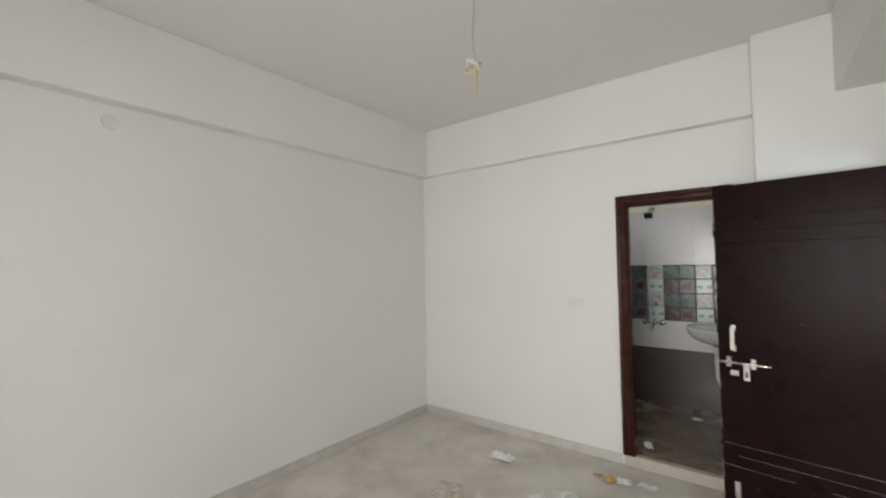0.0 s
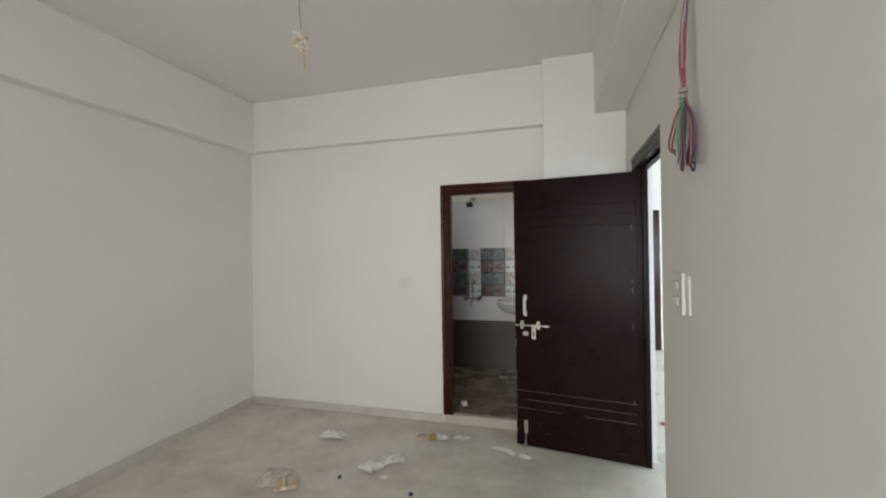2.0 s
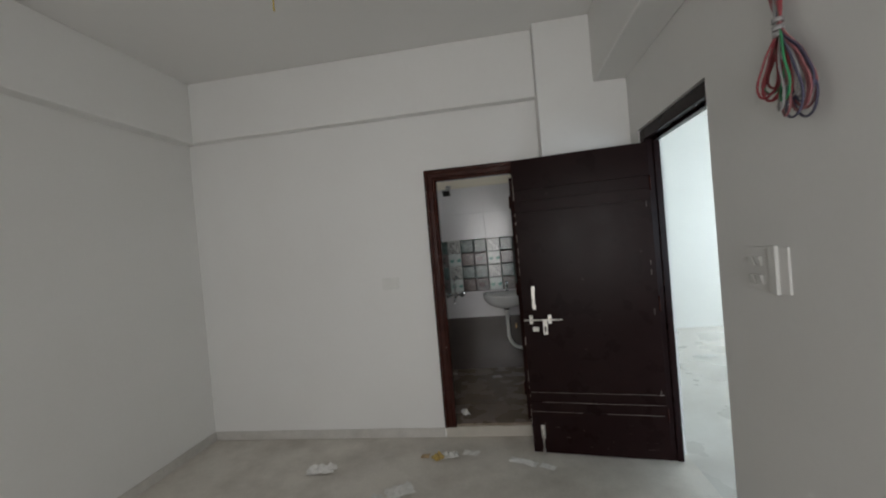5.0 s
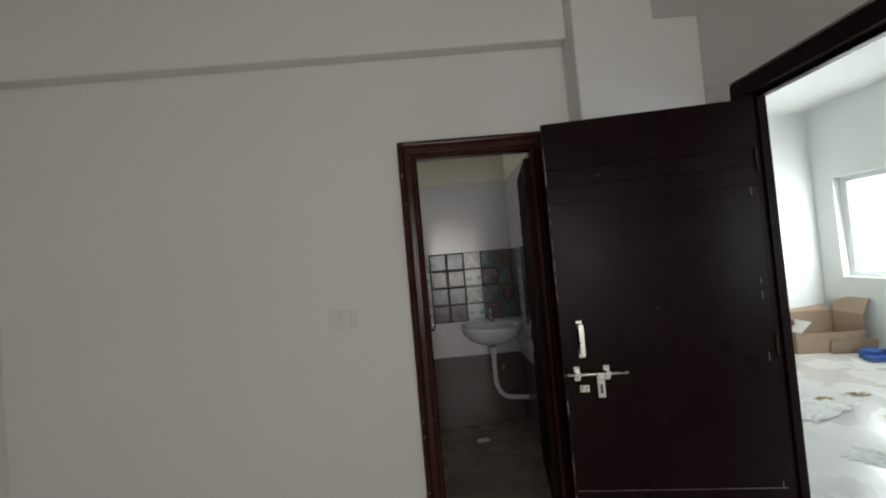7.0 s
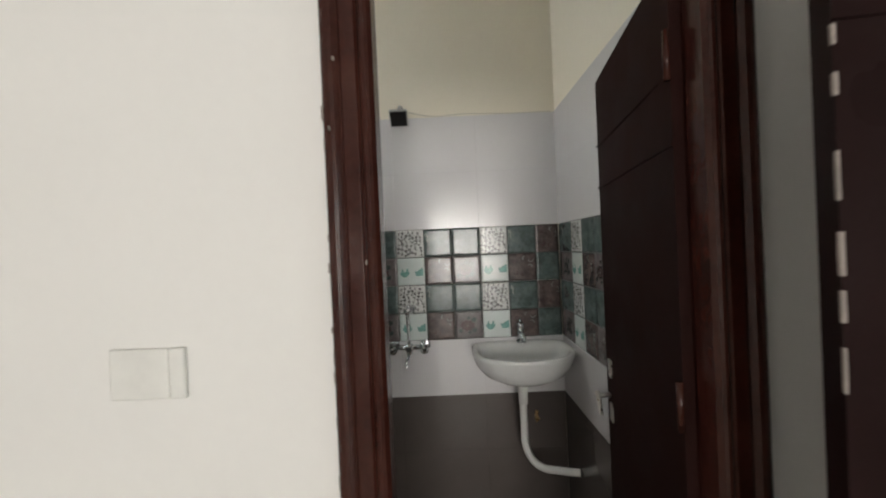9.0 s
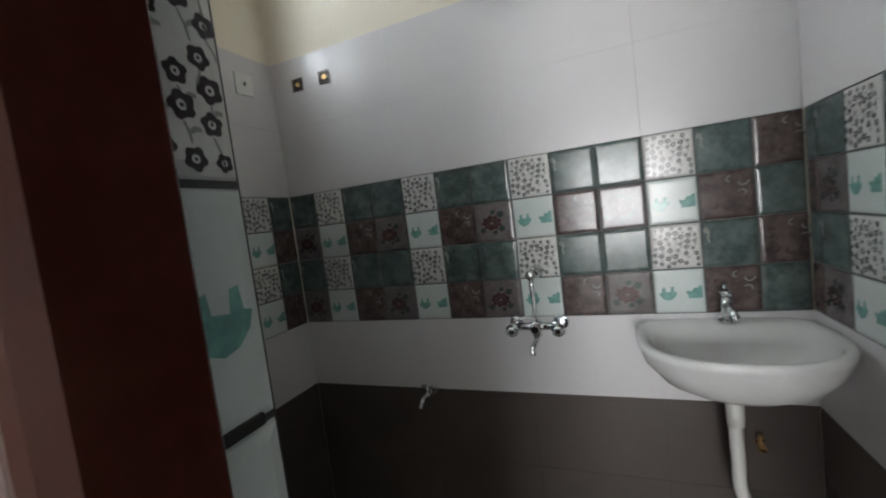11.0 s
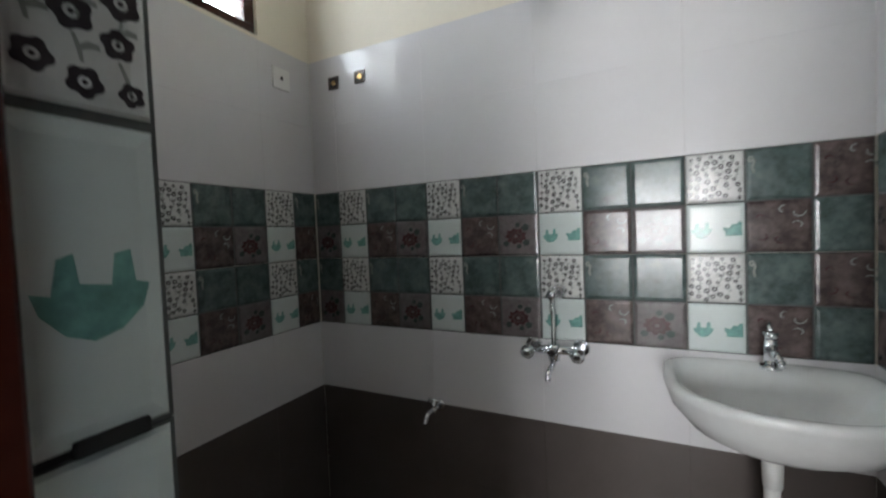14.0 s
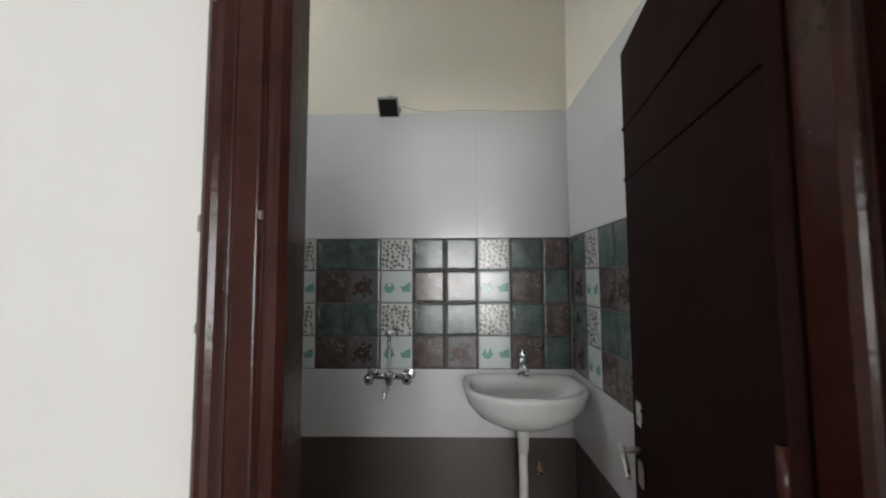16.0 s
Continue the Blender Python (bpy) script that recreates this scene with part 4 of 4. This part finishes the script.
def blossom(bm, x, z, r, mi, rg, petals=5, hole=0.34):
    """A ring of petals round an open heart."""
    n, ph = petals * 5, rg.uniform(0, 6)
    rad = [r * (0.72 + 0.28 * abs(math.cos(petals * i * math.pi / n))) for i in range(n)]
    out = [bm.verts.new((x + rad[i] * math.cos(i * math.tau / n + ph), PRINT_Y, z + rad[i] * math.sin(i * math.tau / n + ph))) for i in range(n)]
    inn = [bm.verts.new((x + r * hole * math.cos(i * math.tau / n + ph), PRINT_Y, z + r * hole * math.sin(i * math.tau / n + ph))) for i in range(n)]
    for i in range(n):
        bm.faces.new((out[i], out[(i + 1) % n], inn[(i + 1) % n], inn[i])).material_index = mi
    d = [bm.verts.new((x + r * 0.16 * math.cos(i), PRINT_Y, z + r * 0.16 * math.sin(i))) for i in range(6)]
    bm.faces.new(d).material_index = mi


def strip(bm, pts, w, mi):
    """A thin tapering printed stroke along points of the tile's face."""
    n = len(pts)
    L, R = [], []
    for i, (x, z) in enumerate(pts):
        a, b = pts[max(i - 1, 0)], pts[min(i + 1, n - 1)]
        dx, dz = b[0] - a[0], b[1] - a[1]
        k = max(math.hypot(dx, dz), 1e-6)
        h = w / 2 * (0.4 + 0.6 * math.sin(math.pi * (i + 0.5) / n))
        L.append(bm.verts.new((x - dz / k * h, PRINT_Y + 0.0001, z + dx / k * h)))
        R.append(bm.verts.new((x + dz / k * h, PRINT_Y + 0.0001, z - dx / k * h)))
    for i in range(n - 1):
        bm.faces.new((L[i], L[i + 1], R[i + 1], R[i])).material_index = mi


def curl(bm, x, z, s, mi, turn=1, start=0.0, w=0.004):
    strip(bm, [(x + s * (1 - k / 11) * math.cos(start + turn * k * 0.42), z + s * (1 - k / 11) * math.sin(start + turn * k * 0.42)) for k in range(9)], w, mi)


def meadow(bm, a0, a1, c0, c1, seed):
    """Small grey blossoms on thin stems, scattered evenly."""
    rg = random.Random(seed)
    done = []
    for k in range(700):
        x, z, r = rg.uniform(a0 + 0.009, a1 - 0.009), rg.uniform(c0 + 0.009, c1 - 0.009), rg.choice((0.0060, 0.0076, 0.0088))
        if any(math.hypot(x - p, z - q) < 0.0178 for p, q in done):
            continue
        done.append((x, z))
        blossom(bm, x, z, r, 7, rg)
        ln, lean = rg.uniform(0.010, 0.018), rg.uniform(-0.006, 0.006)
        if z - r - ln > c0 + 0.002:
            strip(bm, [(x, z - r), (x + lean * 0.7, z - r - ln * 0.5), (x + lean, z - r - ln)], 0.0022, 8)
            leaf_x = x + lean * 0.7
            if a0 + 0.012 < leaf_x < a1 - 0.012:
                strip(bm, [(leaf_x, z - r - ln * 0.5), (leaf_x + 0.004, z - r - ln * 0.3), (leaf_x + 0.008, z - r - ln * 0.32)], 0.0035, 8)


def rose(bm, x, z, s, seed):
    """A large rosette of ragged petals with dark leaves."""
    rg = random.Random(seed)
    for lx, lz, k in ((-0.95, -0.75, 0.5), (0.95, 0.75, 0.6), (1.0, -0.7, 0.55), (0.2, 1.05, 0.4), (0.3, -1.0, 0.4)):
        strip(bm, [(x + lx * s - 0.5 * k * s, z + lz * s - 0.2 * k * s), (x + lx * s, z + lz * s + 0.15 * k * s), (x + lx * s + 0.5 * k * s, z + lz * s + 0.1 * k * s)], k * s * 1.1, 10)
    for k, mi, dy in ((1.0, 6, 0.0), (0.62, 4, 0.00015), (0.45, 6, 0.0003), (0.22, 9, 0.00045)):
        pts = []
        for i in range(36):
            a = i * math.tau / 36
            r = s * k * (0.84 + 0.13 * math.cos(9 * a + k * 3) + 0.05 * rg.random())
            pts.append((x + r * math.cos(a) * 1.1, PRINT_Y - 0.0002 - dy, z + r * math.sin(a) * 0.82))
        bm.faces.new([bm.verts.new(p) for p in pts]).material_index = mi


def pattern_tile(cells, seed=0):
    """A moulded tile of two rows of square cells; cells is a tuple of (x0, x1, upper, lower)."""
    key = ("d", cells)
    if key not in tile_meshes:
        mats = [M_JOINT, M_FLOWER, M_FIGW, M_GREEN, M_MAROON, M_TEAL, M_ROSE, M_INK, M_STEM, M_MAUVE, M_LEAF]
        code = {"f": 1, "w": 2, "g": 3, "m": 4, "r": 9}
        bm = bmesh.new()
        X = cells[-1][1]
        add_box(bm, (0.0005, -0.0045, 0.0005), (X - 0.0005, 0, TH - 0.0005), 0)
        for x0, x1, up, lo in cells:
            for z0, k in ((CELL, up), (0.0, lo)):
                g, e = 0.0025, 0.010
                a0, a1, c0, c1 = x0 + g, x1 - g, z0 + g, z0 + CELL - g
                if a1 - a0 < 2.5 * e:
                    continue
                r1 = [(a0, -0.0044, c0), (a1, -0.0044, c0), (a1, -0.0044, c1), (a0, -0.0044, c1)]
                r2 = [(a0 + 0.002, -0.0072, c0 + 0.002), (a1 - 0.002, -0.0072, c0 + 0.002), (a1 - 0.002, -0.0072, c1 - 0.002), (a0 + 0.002, -0.0072, c1 - 0.002)]
                r3 = [(a0 + e, -0.0088, c0 + e), (a1 - e, -0.0088, c0 + e), (a1 - e, -0.0088, c1 - e), (a0 + e, -0.0088, c1 - e)]
                loft(bm, [r1, r2, r3], code[k], cap0=False, smooth=False)
                w = x1 - x0
                if k == "f":
                    meadow(bm, a0, a1, c0, c1, 5 if z0 else 6)
                if k == "w" and w > 0.05:
                    motif(bm, BOWL, x0 + (0.040 if w > 0.12 else 0.033), z0 + 0.068, 0.042 if w < 0.12 else 0.050, 5)
                if k == "w" and w > 0.12:
                    motif(bm, JUG, x1 - 0.032, z0 + 0.070, 0.044, 5)
                if k == "r" and w > 0.12:
                    rose(bm, x0 + 0.066, z0 + 0.072, 0.038, 2)
                if k == "m" and w > 0.12:
                    for q, (dx, dz, sc) in enumerate(((0.115, 0.115, 0.020), (0.085, 0.120, 0.014), (0.118, 0.075, 0.016), (0.04, 0.05, 0.016), (0.075, 0.04, 0.014), (0.03, 0.10, 0.012))):
                        curl(bm, x0 + dx, z0 + dz, sc, 8 if q < 3 else 6, 1 if q % 2 else -1, q * 1.3)
                if k == "g" and w > 0.12 and x0 < 0.2 and lo != "g":
                    curl(bm, x0 + 0.016, z0 + 0.118, 0.011, 8, 1, 2.0, 0.006)
                    strip(bm, [(x0 + 0.013, z0 + 0.128), (x0 + 0.020, z0 + 0.112), (x0 + 0.016, z0 + 0.095), (x0 + 0.020, z0 + 0.080)], 0.007, 8)
        me = bpy.data.meshes.new("tile")
        bmesh.ops.recalc_face_normals(bm, faces=bm.faces)
        bm.to_mesh(me)
        bm.free()
        for m in mats:
            me.materials.append(m)
        tile_meshes[key] = me
    return tile_meshes[key]


def tiling(parent, place, length, flower_at, z_top=2.1, mirror=False):
    """Tiles a wall of the given length; place maps (u, z) to a pose whose x runs along the wall and -y out of it."""
    start = flower_at
    while start > 0:
        start -= 0.45
    cuts = []
    u = start
    while u < length - 0.002:
        cuts.append((max(u, 0.0), min(u + 0.45, length), u))
        u += 0.45
    for a, b, u0 in cuts:
        if b - a < 0.004:
            continue
        for z, m in ((0.0, M_DTILE), (0.3, M_DTILE), (0.6, M_WTILE), (1.5, M_WTILE), (1.8, M_WTILE)):
            ob = new("tile", plain_tile(b - a, TH, m))
            ob.matrix_world = place(a, z)
            ob.parent = parent
        last = b >= length - 0.002
        cells = []
        for i, (up, lo) in enumerate((("f", "w"), ("g", "m"), ("m" if last and b - u0 > 0.32 else "g", "g" if last and b - u0 > 0.32 else "r"))):
            c0, c1 = max(u0 + i * CELL, a), min(u0 + (i + 1) * CELL, b)
            if c1 - c0 > 0.006:
                cells.append((round(c0 - a, 4), round(c1 - a, 4), up, lo))
        if cells:
            for z in (0.9, 1.2):
                ob = new("tile", pattern_tile(tuple(cells)))
                ob.matrix_world = place(a, z)
                ob.parent = parent


tiling(w_far, lambda u, z: pose(BX0 + u, BY1 + 0.008, z), BX1 - BX0, 0.14)
tiling(w_lft, lambda u, z: pose(BX0 - 0.008, BY0 + u, z, 0, 0, 90), BY1 - BY0, 0.24 - BY0 + 0.0)
tiling(w_rgt, lambda u, z: pose(BX1 + 0.008, BY1 - u, z, 0, 0, -90), BY1 - BY0, 0.21)
# wall beside the door, and the tiled cheek of the doorway
tiling(wall_bath, lambda u, z: pose(2.147 - u, BY0 - 0.008, z, 0, 0, 180), 2.147 - BX0, 0.05)
for z, m in ((0.0, M_WTILE), (0.3, M_WTILE), (0.6, M_WTILE), (1.5, M_WTILE), (1.74, M_WTILE)):
    ob = new("tile", plain_tile(0.066, TH, m))
    ob.matrix_world = pose(2.147, 0.034, z, 0, 0, 90)
    ob.parent = wall_bath
for z, pair in ((0.9, ("w", "f")), (1.2, ("f", "w"))):
    ob = new("tile", pattern_tile(((0.0, 0.066, *pair),)))
    ob.matrix_world = pose(2.147, 0.034, z, 0, 0, 90)
    ob.parent = wall_bath
bm = bmesh.new()
add_box(bm, (2.150, 0.056, 1.199), (2.1572, 0.086, 1.207))
mesh_ob("latch_slot", bm, M_BLACK, wall_bath, bevel=0.001)
